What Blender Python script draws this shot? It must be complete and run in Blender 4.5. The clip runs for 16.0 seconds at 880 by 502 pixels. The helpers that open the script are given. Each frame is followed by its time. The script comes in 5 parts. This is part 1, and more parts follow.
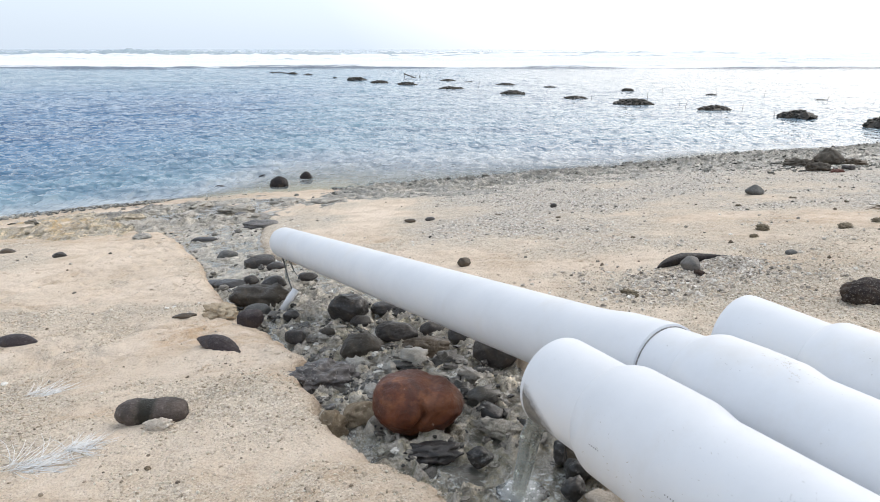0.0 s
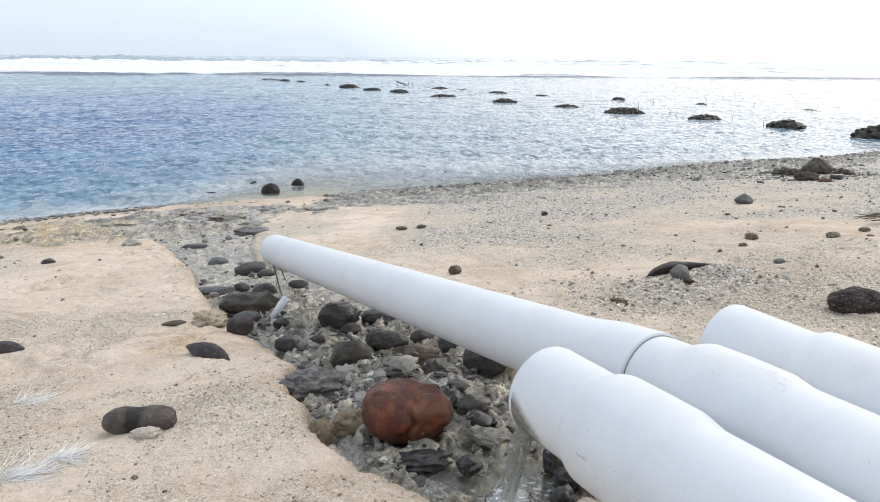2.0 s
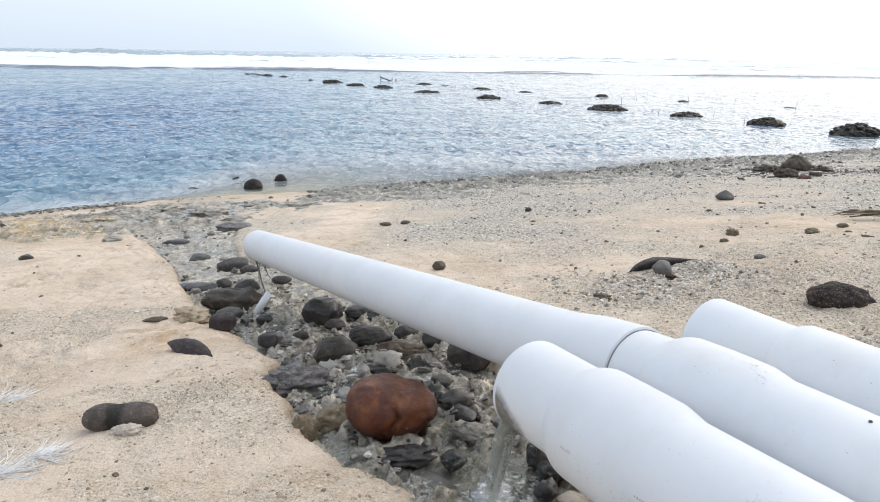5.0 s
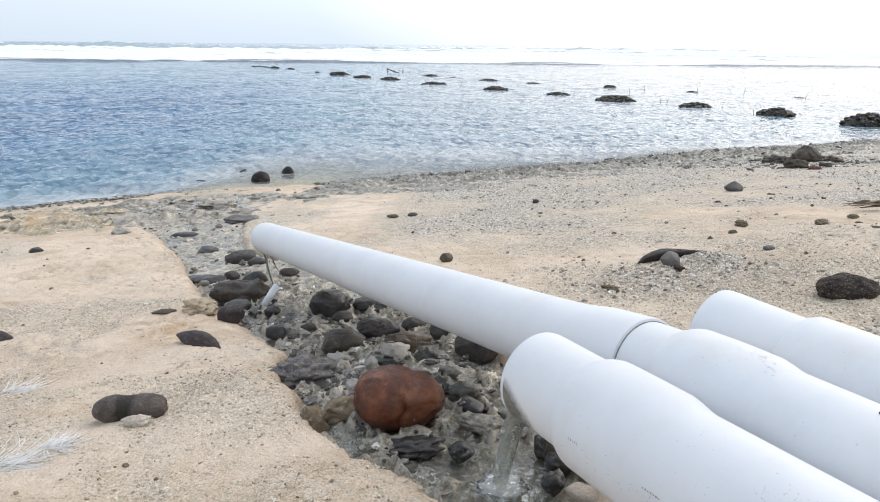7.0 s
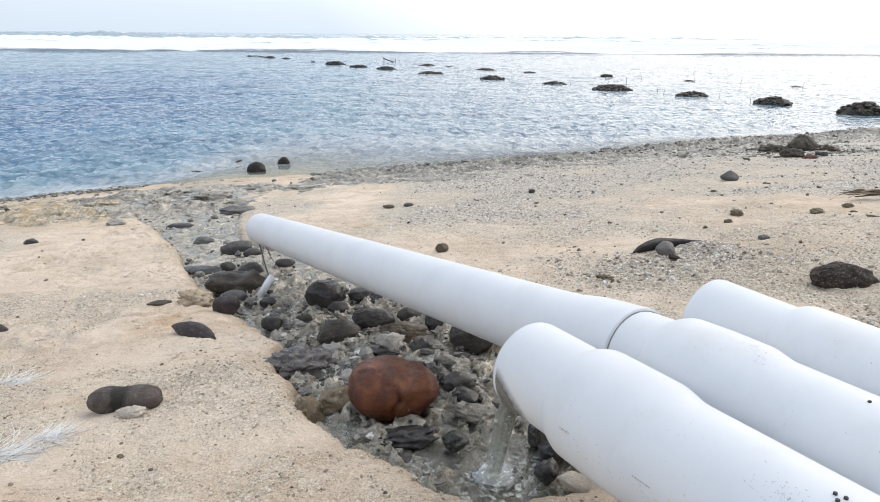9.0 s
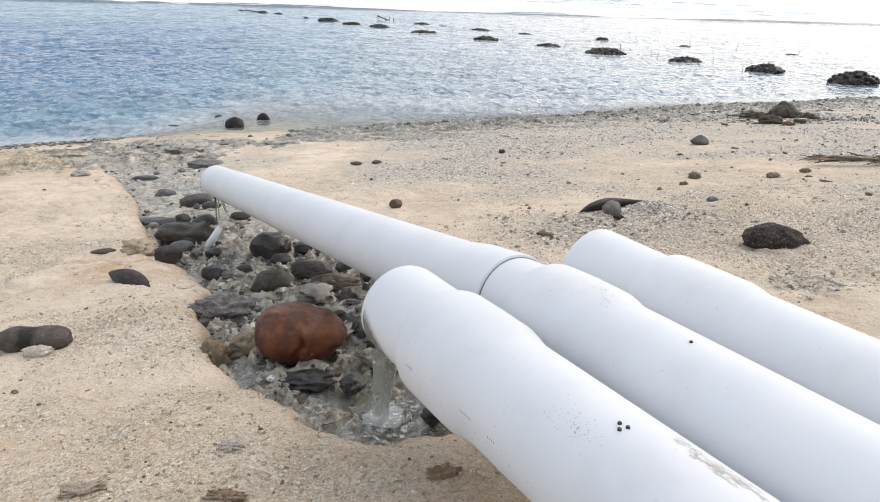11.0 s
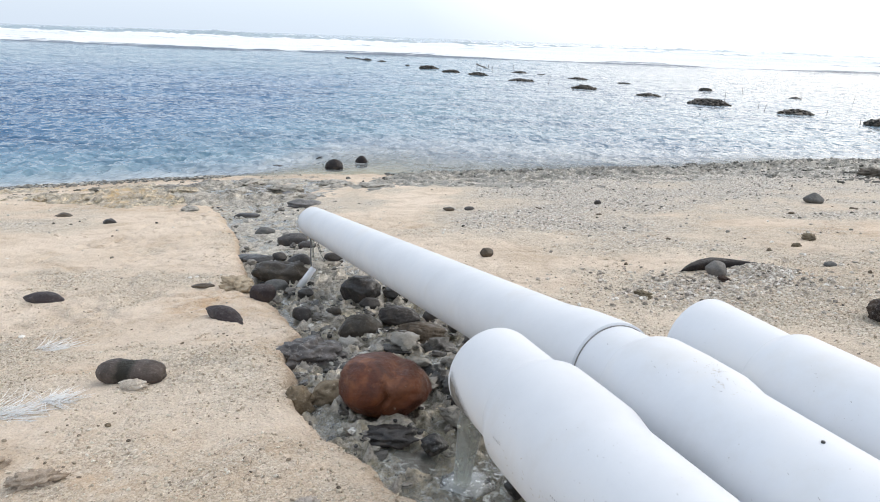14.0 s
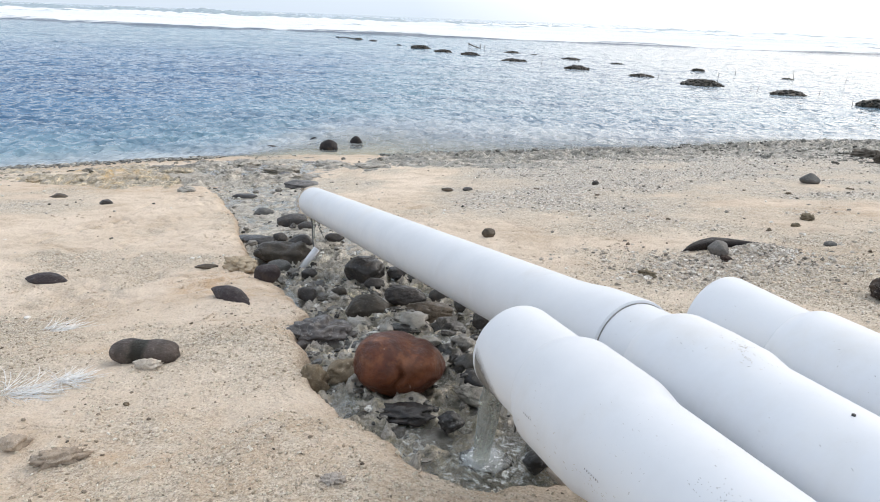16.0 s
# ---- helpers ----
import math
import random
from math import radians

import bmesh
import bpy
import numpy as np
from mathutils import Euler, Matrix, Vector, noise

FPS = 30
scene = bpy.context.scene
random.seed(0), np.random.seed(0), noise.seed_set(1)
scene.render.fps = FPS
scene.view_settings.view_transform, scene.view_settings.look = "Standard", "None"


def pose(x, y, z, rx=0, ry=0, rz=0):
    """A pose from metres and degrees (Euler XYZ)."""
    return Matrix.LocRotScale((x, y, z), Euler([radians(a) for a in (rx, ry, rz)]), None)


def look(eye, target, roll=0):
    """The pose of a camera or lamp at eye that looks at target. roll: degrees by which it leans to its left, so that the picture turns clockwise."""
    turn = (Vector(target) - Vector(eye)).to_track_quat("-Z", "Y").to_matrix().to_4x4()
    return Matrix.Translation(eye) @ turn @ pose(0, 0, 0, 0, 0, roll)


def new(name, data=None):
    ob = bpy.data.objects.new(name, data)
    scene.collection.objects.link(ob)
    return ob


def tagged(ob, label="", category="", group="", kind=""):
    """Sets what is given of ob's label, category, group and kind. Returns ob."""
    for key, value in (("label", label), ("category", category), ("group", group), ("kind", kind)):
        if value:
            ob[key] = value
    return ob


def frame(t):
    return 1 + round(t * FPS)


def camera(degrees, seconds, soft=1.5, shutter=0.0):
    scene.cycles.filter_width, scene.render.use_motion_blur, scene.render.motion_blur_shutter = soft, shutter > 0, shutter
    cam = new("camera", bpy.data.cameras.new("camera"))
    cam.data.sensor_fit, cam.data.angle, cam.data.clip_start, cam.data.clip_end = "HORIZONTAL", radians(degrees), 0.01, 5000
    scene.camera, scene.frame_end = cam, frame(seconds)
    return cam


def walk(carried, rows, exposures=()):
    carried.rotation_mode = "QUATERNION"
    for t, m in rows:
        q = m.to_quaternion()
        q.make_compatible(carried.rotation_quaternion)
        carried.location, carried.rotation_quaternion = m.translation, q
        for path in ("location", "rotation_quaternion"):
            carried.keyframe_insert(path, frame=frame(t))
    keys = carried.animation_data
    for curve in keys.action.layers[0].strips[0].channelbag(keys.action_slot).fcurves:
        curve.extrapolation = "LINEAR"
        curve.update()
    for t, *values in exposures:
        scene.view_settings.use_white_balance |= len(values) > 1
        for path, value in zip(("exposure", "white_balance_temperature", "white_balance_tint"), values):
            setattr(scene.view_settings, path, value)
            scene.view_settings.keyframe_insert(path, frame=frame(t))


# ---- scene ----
cam = camera(66.9, 16.0, soft=1.0)
PATH = [
    (0, (0.125, -0.173, 3.028), (0.023, 1.738, 2.447), -0.0),
    (0.5, (0.129, -0.171, 3.028), (0.028, 1.739, 2.444), 0.0),
    (1, (0.132, -0.175, 3.03), (0.043, 1.739, 2.458), 0.2),
    (1.5, (0.128, -0.174, 3.031), (0.054, 1.744, 2.466), 0.4),
    (2, (0.133, -0.177, 3.034), (0.055, 1.742, 2.474), 0.4),
    (2.5, (0.133, -0.181, 3.035), (0.076, 1.74, 2.482), 0.7),
    (3, (0.128, -0.173, 3.032), (0.081, 1.747, 2.474), 0.8),
    (5.5, (0.132, -0.176, 3.028), (0.104, 1.738, 2.449), 0.8),
    (6, (0.126, -0.172, 3.029), (0.087, 1.738, 2.439), 0.6),
    (6.5, (0.129, -0.173, 3.031), (0.091, 1.737, 2.439), 0.5),
    (7, (0.132, -0.173, 3.026), (0.081, 1.736, 2.433), 0.5),
    (7.5, (0.13, -0.166, 3.022), (0.08, 1.737, 2.406), 0.2),
    (8, (0.123, -0.162, 3.021), (0.061, 1.738, 2.4), -0.3),
    (8.5, (0.129, -0.172, 3.027), (0.07, 1.731, 2.412), 0.3),
    (9, (0.146, -0.172, 3.027), (0.104, 1.728, 2.406), 0.4),
    (9.5, (0.19, -0.185, 3.011), (0.198, 1.704, 2.354), 1.0),
    (9.7, (0.235, -0.189, 3.012), (0.277, 1.676, 2.291), 0.5),
    (11.8, (0.635, -0.198, 2.964), (0.564, 1.664, 2.238), 2.5),
    (12, (0.648, -0.184, 2.965), (0.571, 1.685, 2.257), 2.5),
    (12.5, (0.641, -0.184, 2.959), (0.559, 1.69, 2.267), 2.3),
    (13, (0.59, -0.154, 2.969), (0.424, 1.72, 2.291), 2.4),
    (13.5, (0.531, -0.124, 2.987), (0.278, 1.755, 2.348), 2.6),
    (14, (0.493, -0.101, 2.993), (0.201, 1.782, 2.384), 2.0),
    (14.5, (0.458, -0.099, 2.998), (0.12, 1.779, 2.397), 1.4),
    (15, (0.437, -0.109, 2.995), (0.159, 1.77, 2.367), 1.1),
    (15.5, (0.419, -0.118, 2.988), (0.134, 1.75, 2.333), 1.9),
    (16, (0.399, -0.126, 2.984), (0.138, 1.743, 2.323), 2.2),
]
walk(cam, [(t, look(eye, aim, lean)) for t, eye, aim, lean in PATH],
     [(0, 0, 6420, 10), (9.7, 0, 6450, 10), (11.8, 0, 6800, 12), (13.0, 0, 6800, 12), (13.5, 0, 6620, 11), (14.0, 0, 6420, 10), (16.0, 0, 6450, 10)])

# ---- light ----
world = bpy.data.worlds.new("world")
scene.world = world
world.use_nodes = True
SUN_UP, SUN_TURN = radians(38), radians(48)      # height of the sun; turn from straight out to sea towards the right
wt = world.node_tree
wt.nodes.clear()
w_out = wt.nodes.new("ShaderNodeOutputWorld")
w_sky = wt.nodes.new("ShaderNodeTexSky")
w_sky.sky_type, w_sky.sun_disc = "NISHITA", False
w_sky.sun_elevation, w_sky.sun_rotation = SUN_UP, SUN_TURN
w_sky.air_density, w_sky.dust_density, w_sky.ozone_density = 1.0, 4.0, 1.5
w_blue = wt.nodes.new("ShaderNodeBackground")
w_blue.inputs["Strength"].default_value = 0.05
wt.links.new(w_sky.outputs[0], w_blue.inputs["Color"])
# thin overcast: a pale veil, brighter round the hidden sun, bluer away from it
w_pos = wt.nodes.new("ShaderNodeTexCoord")
w_dot = wt.nodes.new("ShaderNodeVectorMath")
w_dot.operation = "DOT_PRODUCT"
w_dot.inputs[1].default_value = (math.sin(SUN_TURN) * math.cos(SUN_UP), math.cos(SUN_TURN) * math.cos(SUN_UP), math.sin(SUN_UP))
wt.links.new(w_pos.outputs["Generated"], w_dot.inputs[0])
w_half = wt.nodes.new("ShaderNodeMath")
w_half.operation = "MULTIPLY_ADD"
w_half.inputs[1].default_value, w_half.inputs[2].default_value = 0.5, 0.5
wt.links.new(w_dot.outputs["Value"], w_half.inputs[0])
w_ramp = wt.nodes.new("ShaderNodeValToRGB")
w_ramp.color_ramp.elements[0].position, w_ramp.color_ramp.elements[0].color = 0.0, (1.38, 1.44, 1.52, 1)
w_ramp.color_ramp.elements[1].position, w_ramp.color_ramp.elements[1].color = 1.0, (2.15, 2.12, 2.06, 1)
for place, shade in ((0.42, (1.0, 1.09, 1.2)), (0.5, (0.77, 0.875, 1.005)), (0.71, (0.815, 0.935, 1.075)), (0.86, (1.42, 1.43, 1.45)), (0.935, (1.75, 1.74, 1.72))):
    w_ramp.color_ramp.elements.new(place).color = (*shade, 1)
wt.links.new(w_half.outputs[0], w_ramp.inputs[0])
w_veil = wt.nodes.new("ShaderNodeBackground")
w_veil.inputs["Strength"].default_value = 0.9
wt.links.new(w_ramp.outputs[0], w_veil.inputs["Color"])
w_add = wt.nodes.new("ShaderNodeAddShader")
wt.links.new(w_blue.outputs[0], w_add.inputs[0])
wt.links.new(w_veil.outputs[0], w_add.inputs[1])
wt.links.new(w_add.outputs[0], w_out.inputs["Surface"])
sun = new("sun", bpy.data.lights.new("sun", "SUN"))
sun.data.energy, sun.data.angle, sun.data.color = 0.26, radians(24), (1.0, 0.96, 0.9)
sun.matrix_world = look((30 * math.sin(SUN_TURN) * math.cos(SUN_UP), 30 * math.cos(SUN_TURN) * math.cos(SUN_UP), 30 * math.sin(SUN_UP)), (0, 0, 0))
scene.view_settings.exposure = 0.0


# ---- materials ----
class Shader:
    """A short way to write node materials."""

    def __init__(self, name):
        self.mat = bpy.data.materials.new(name)
        self.mat.use_nodes = True
        self.tree = self.mat.node_tree
        self.bsdf = self.tree.nodes["Principled BSDF"]
        self.out = self.tree.nodes["Material Output"]
        self.where = self.node("ShaderNodeTexCoord").outputs["Object"]

    def node(self, kind, **values):
        n = self.tree.nodes.new(kind)
        for key, value in values.items():
            if key == "op":
                n.operation = value
        return n

    def put(self, value, socket):
        if hasattr(value, "links"):
            self.tree.links.new(value, socket)
        elif isinstance(value, tuple) and len(value) == 3 and socket.type == "RGBA":
            socket.default_value = (*value, 1)
        else:
            socket.default_value = value

    def set(self, **values):
        for key, value in values.items():
            self.put(value, self.bsdf.inputs[key.replace("_", " ").title().replace("Ior", "IOR")])
        return self

    def noise(self, scale, detail=4.0, rough=0.6, stretch=None, twist=0.0):
        n = self.node("ShaderNodeTexNoise")
        n.inputs["Scale"].default_value, n.inputs["Detail"].default_value = scale, detail
        n.inputs["Roughness"].default_value, n.inputs["Distortion"].default_value = rough, twist
        if stretch:
            m = self.node("ShaderNodeMapping")
            m.inputs["Scale"].default_value = stretch
            self.put(self.where, m.inputs["Vector"])
            self.put(m.outputs[0], n.inputs["Vector"])
        else:
            self.put(self.where, n.inputs["Vector"])
        return n.outputs["Fac"]

    def cells(self, scale, feature="F1", out="Distance"):
        n = self.node("ShaderNodeTexVoronoi")
        n.feature = feature
        n.inputs["Scale"].default_value = scale
        self.put(self.where, n.inputs["Vector"])
        return n.outputs[out]

    def ramp(self, value, *stops):
        n = self.node("ShaderNodeValToRGB")
        while len(n.color_ramp.elements) < len(stops):
            n.color_ramp.elements.new(0.5)
        for e, (p, c) in zip(n.color_ramp.elements, stops):
            e.position, e.color = p, (*c, 1) if isinstance(c, tuple) else (c, c, c, 1)
        self.put(value, n.inputs[0])
        return n.outputs[0]

    def mix(self, factor, a, b, blend="MIX"):
        n = self.node("ShaderNodeMix")
        n.data_type, n.blend_type = "RGBA", blend
        self.put(factor, n.inputs[0])
        self.put(a, n.inputs[6])
        self.put(b, n.inputs[7])
        return n.outputs[2]

    def math(self, op, a, b=0.0):
        n = self.node("ShaderNodeMath", op=op)
        self.put(a, n.inputs[0])
        self.put(b, n.inputs[1])
        return n.outputs[0]

    def attribute(self, name):
        n = self.node("ShaderNodeAttribute")
        n.attribute_name = name
        return n.outputs["Fac"]

    def island(self):
        return self.node("ShaderNodeNewGeometry").outputs["Random Per Island"]

    def bump(self, height, strength=0.5, distance=0.01, under=None):
        n = self.node("ShaderNodeBump")
        n.inputs["Strength"].default_value, n.inputs["Distance"].default_value = strength, distance
        self.put(height, n.inputs["Height"])
        if under is not None:
            self.put(under, n.inputs["Normal"])
        self.put(n.outputs[0], self.bsdf.inputs["Normal"])
        return n.outputs[0]


def sand_material():
    s = Shader("coral_sand")
    broad = s.ramp(s.noise(0.7, 5), (0.35, (0.60, 0.487, 0.376)), (0.62, (0.734, 0.616, 0.50)))
    rusty = s.mix(s.ramp(s.noise(2.3, 6, 0.65, twist=0.6), (0.48, 0.0), (0.66, 0.65)), broad, (0.42, 0.31, 0.21))
    grain = s.ramp(s.cells(170, out="Color"), (0.12, (0.19, 0.155, 0.122)), (0.35, (0.52, 0.428, 0.318)), (0.7, (0.66, 0.558, 0.423)), (0.95, (0.88, 0.81, 0.69)))
    coarse = s.ramp(s.cells(62, out="Color"), (0.14, (0.10, 0.094, 0.084)), (0.32, (0.29, 0.265, 0.23)), (0.62, (0.46, 0.42, 0.365)), (0.92, (0.80, 0.76, 0.70)))
    gravel = s.math("MULTIPLY", s.attribute("gravel"), s.ramp(s.noise(9, 6, 0.7), (0.3, 0.35), (0.54, 1.0)))
    rubbly = s.attribute("gravel")
    fine = s.mix(s.ramp(rubbly, (0.02, 0.22), (0.35, 0.8)), rusty, grain)
    flecks = s.ramp(s.noise(75, 4, 0.8), (0.32, 0.75), (0.42, 0.0))
    fine = s.mix(s.math("MULTIPLY", flecks, s.ramp(rubbly, (0.15, 0.08), (0.6, 1.0))), fine, (0.13, 0.11, 0.09))
    fine = s.mix(s.math("MULTIPLY", s.ramp(s.noise(95, 3, 0.8), (0.60, 0.0), (0.68, 0.8)), s.ramp(rubbly, (0.15, 0.15), (0.6, 1.0))), fine, (0.78, 0.73, 0.65))
    colour = s.mix(s.math("MULTIPLY", gravel, 0.95), fine, coarse)
    colour = s.mix(s.math("MULTIPLY", s.attribute("rust"), s.ramp(s.noise(8, 6, 0.7, twist=0.5), (0.40, 0.0), (0.60, 1.0))), colour, (0.50, 0.34, 0.205))
    wet = s.attribute("wet")
    wet_noise = s.math("MULTIPLY", wet, s.ramp(s.noise(5, 5, 0.6), (0.3, 0.6), (0.6, 1.0)))
    colour = s.mix(wet_noise, colour, s.mix(1.0, colour, (0.60, 0.50, 0.40), "MULTIPLY"))
    silt = s.attribute("bed")
    colour = s.mix(silt, colour, s.ramp(s.noise(26, 6, 0.7), (0.3, (0.07, 0.068, 0.058)), (0.5, (0.20, 0.19, 0.16)), (0.68, (0.42, 0.39, 0.33))))
    s.set(base_color=colour, roughness=s.ramp(wet_noise, (0.0, 0.92), (1.0, 0.42)), specular_ior_level=0.3)
    n1 = s.bump(s.noise(300, 3, 0.7), 0.35, 0.004)
    n0 = s.bump(s.cells(150), 0.3, 0.003, n1)
    n2 = s.bump(s.cells(62), 0.6, 0.006, n0)
    n3 = s.bump(s.noise(11, 7, 0.7), 0.85, 0.04, n2)
    s.bump(s.ramp(s.noise(4.5, 5, 0.7), (0.5, 0.0), (0.62, 1.0)), 0.6, 0.012, n3)
    return s.mat


def stone_material(name, dark, light, speck, rough=0.5, wet=0.0, moss=None, pits=60.0):
    s = Shader(name)
    base = s.ramp(s.noise(7, 8, 0.7, twist=0.4), (0.3, dark), (0.68, light))
    stain = tuple(0.5 * a + 0.5 * b for a, b in zip(light, (0.16, 0.11, 0.07)))
    base = s.mix(s.ramp(s.noise(3.4, 6, 0.65, twist=0.8), (0.50, 0.0), (0.66, 0.7)), base, stain)
    base = s.mix(s.ramp(s.noise(pits, 4, 0.75), (0.56, 0.0), (0.72, 0.75)), base, speck)
    base = s.mix(s.ramp(s.noise(150, 3, 0.7), (0.3, 0.35), (0.55, 0.0)), base, (0.02, 0.02, 0.02))
    if moss:
        axes = s.node("ShaderNodeSeparateXYZ")
        s.put(s.where, axes.inputs[0])
        band = s.math("ADD", s.math("MULTIPLY", s.math("ABSOLUTE", s.math("ADD", axes.outputs[0], 0.015)), 9.0), s.math("MULTIPLY", s.noise(16, 6, 0.7), 0.6))
        base = s.mix(s.ramp(band, (0.5, 0.9), (0.72, 0.0)), base, moss)
    s.set(base_color=base, roughness=s.ramp(s.noise(20, 5), (0.3, max(0.12, rough - 0.18)), (0.7, rough + 0.15)), specular_ior_level=0.22)
    if wet:
        s.set(coat_weight=wet, coat_roughness=0.12)
    n1 = s.bump(s.noise(pits * 2.2, 5, 0.75), 0.45, 0.006)
    s.bump(s.noise(18, 7, 0.65), 0.5, 0.02, n1)
    return s.mat


def red_material():
    s = Shader("rust_red_stone")
    base = s.ramp(s.noise(5.5, 7, 0.65, twist=0.8), (0.25, (0.026, 0.008, 0.005)), (0.5, (0.085, 0.024, 0.010)), (0.75, (0.18, 0.052, 0.017)))
    top = s.node("ShaderNodeSeparateXYZ")
    s.put(s.where, top.inputs[0])
    crust = s.math("MULTIPLY", s.ramp(s.noise(11, 7, 0.7), (0.48, 0.0), (0.68, 0.75)), s.ramp(s.math("ADD", s.math("MULTIPLY", top.outputs[2], 4.0), 0.22), (0.25, 0.0), (0.8, 1.0)))
    base = s.mix(crust, base, (0.36, 0.14, 0.055))
    base = s.mix(s.ramp(s.noise(38, 4, 0.7, stretch=(1.6, 1.6, 0.6)), (0.68, 0.0), (0.76, 0.8)), base, (0.62, 0.52, 0.44))
    base = s.mix(s.ramp(s.noise(60, 5, 0.75), (0.3, 0.6), (0.46, 0.0)), base, (0.03, 0.014, 0.01))
    base = s.mix(s.ramp(s.noise(3.2, 3, 0.5), (0.55, 0.0), (0.68, 0.4)), base, (0.17, 0.07, 0.033))
    s.set(base_color=base, roughness=s.ramp(s.noise(25, 4), (0.3, 0.32), (0.7, 0.58)), specular_ior_level=0.3)
    n1 = s.bump(s.noise(120, 5, 0.75), 0.4, 0.005)
    s.bump(s.noise(16, 7, 0.7), 0.55, 0.02, n1)
    return s.mat


def pipe_material():
    s = Shader("white_pvc")
    base = s.ramp(s.noise(2.6, 6, 0.62), (0.3, (0.585, 0.60, 0.625)), (0.52, (0.63, 0.645, 0.67)), (0.72, (0.655, 0.655, 0.655)))
    streak = s.ramp(s.noise(4, 6, 0.65, stretch=(1.0, 1.0, 0.3)), (0.54, 0.0), (0.78, 0.35))
    base = s.mix(streak, base, (0.52, 0.485, 0.43))
    specks = s.math("MULTIPLY", s.ramp(s.noise(120, 3, 0.7), (0.68, 0.0), (0.74, 1.0)), s.ramp(s.noise(4, 4, 0.6), (0.50, 0.0), (0.62, 0.8)))
    base = s.mix(specks, base, (0.33, 0.31, 0.28))
    s.set(base_color=base, roughness=s.ramp(s.noise(22, 5), (0.3, 0.42), (0.7, 0.62)), specular_ior_level=0.22)
    n1 = s.bump(s.noise(40, 4), 0.06, 0.004)
    s.bump(s.noise(6, 4), 0.12, 0.012, n1)
    return s.mat


def plain(name, colour, rough=0.6, scale=40.0, spread=0.35):
    s = Shader(name)
    a, b = tuple(c * (1 - spread) for c in colour), tuple(min(1, c * (1 + spread)) for c in colour)
    s.set(base_color=s.ramp(s.noise(scale, 5, 0.7), (0.3, a), (0.7, b)), roughness=rough)
    s.bump(s.noise(scale * 3, 4, 0.7), 0.4, 0.004)
    return s.mat


def fragments_material(name, *stops, wet=0.0, rough=0.75, single=False, blotch=0.7):
    """Broken coral and pebbles, each piece with a tone of its own."""
    s = Shader(name)
    tone = s.ramp(s.node("ShaderNodeObjectInfo").outputs["Random"] if single else s.island(), *stops)
    tone = s.mix(s.ramp(s.noise(90, 5, 0.75), (0.35, 0.65), (0.62, 0.0)), tone, s.mix(1.0, tone, (0.6, 0.58, 0.54), "MULTIPLY"))
    tone = s.mix(s.ramp(s.noise(33, 5, 0.7), (0.56, 0.0), (0.70, 0.7)), tone, (0.58, 0.54, 0.46))
    tone = s.mix(s.ramp(s.noise(45, 5, 0.75), (0.36, blotch), (0.47, 0.0)), tone, (0.045, 0.042, 0.036))
    s.set(base_color=tone, roughness=rough, specular_ior_level=0.35)
    if wet:
        s.set(coat_weight=wet, coat_roughness=0.1)
    s.bump(s.noise(110, 5, 0.75), 0.7, 0.008)
    return s.mat


def sea_material():
    s = Shader("sea_water")
    deep = s.attribute("deep")
    # paler stops also paint the sky's reflection far out and to the right
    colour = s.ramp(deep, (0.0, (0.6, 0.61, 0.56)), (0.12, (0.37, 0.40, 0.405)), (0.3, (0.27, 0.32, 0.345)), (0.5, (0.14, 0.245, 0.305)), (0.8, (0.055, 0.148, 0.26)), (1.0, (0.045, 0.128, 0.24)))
    patch = s.ramp(s.noise(0.11, 4, 0.6, stretch=(0.5, 1.4, 1)), (0.35, 0.0), (0.65, 0.7))
    colour = s.mix(patch, colour, s.mix(1.0, colour, (0.55, 0.62, 0.72), "MULTIPLY"))
    gusts = s.ramp(s.noise(0.28, 5, 0.65, stretch=(0.35, 1.3, 1)), (0.46, 0.0), (0.62, 0.75))
    colour = s.mix(gusts, colour, s.mix(1.0, colour, (0.45, 0.55, 0.68), "MULTIPLY"))
    foam = s.math("MULTIPLY", s.attribute("foam"), s.ramp(s.noise(1.1, 7, 0.7, stretch=(0.5, 1.6, 1)), (0.38, 0.0), (0.58, 1.0)))
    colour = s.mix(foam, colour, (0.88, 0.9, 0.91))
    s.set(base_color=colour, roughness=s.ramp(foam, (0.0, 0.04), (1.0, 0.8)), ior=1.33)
    broad = s.bump(s.noise(0.8, 5, 0.6, stretch=(0.5, 1.5, 1)), 0.8, 0.16)
    swell = s.bump(s.noise(2.4, 2, 0.5, stretch=(1.2, 0.9, 1)), 0.9, 0.2, broad)
    s.bump(s.noise(4.6, 1, 0.4, stretch=(1.2, 0.8, 1)), 0.9, 0.09, swell)
    clear = s.node("ShaderNodeBsdfTransparent")
    clear.inputs[0].default_value = (0.88, 0.95, 0.93, 1)
    m = s.node("ShaderNodeMixShader")
    s.put(s.ramp(deep, (0.0, 0.2), (0.1, 0.8), (0.2, 1.0)), m.inputs[0])
    s.put(clear.outputs[0], m.inputs[1])
    s.put(s.bsdf.outputs[0], m.inputs[2])
    s.put(m.outputs[0], s.out.inputs["Surface"])
    return s.mat


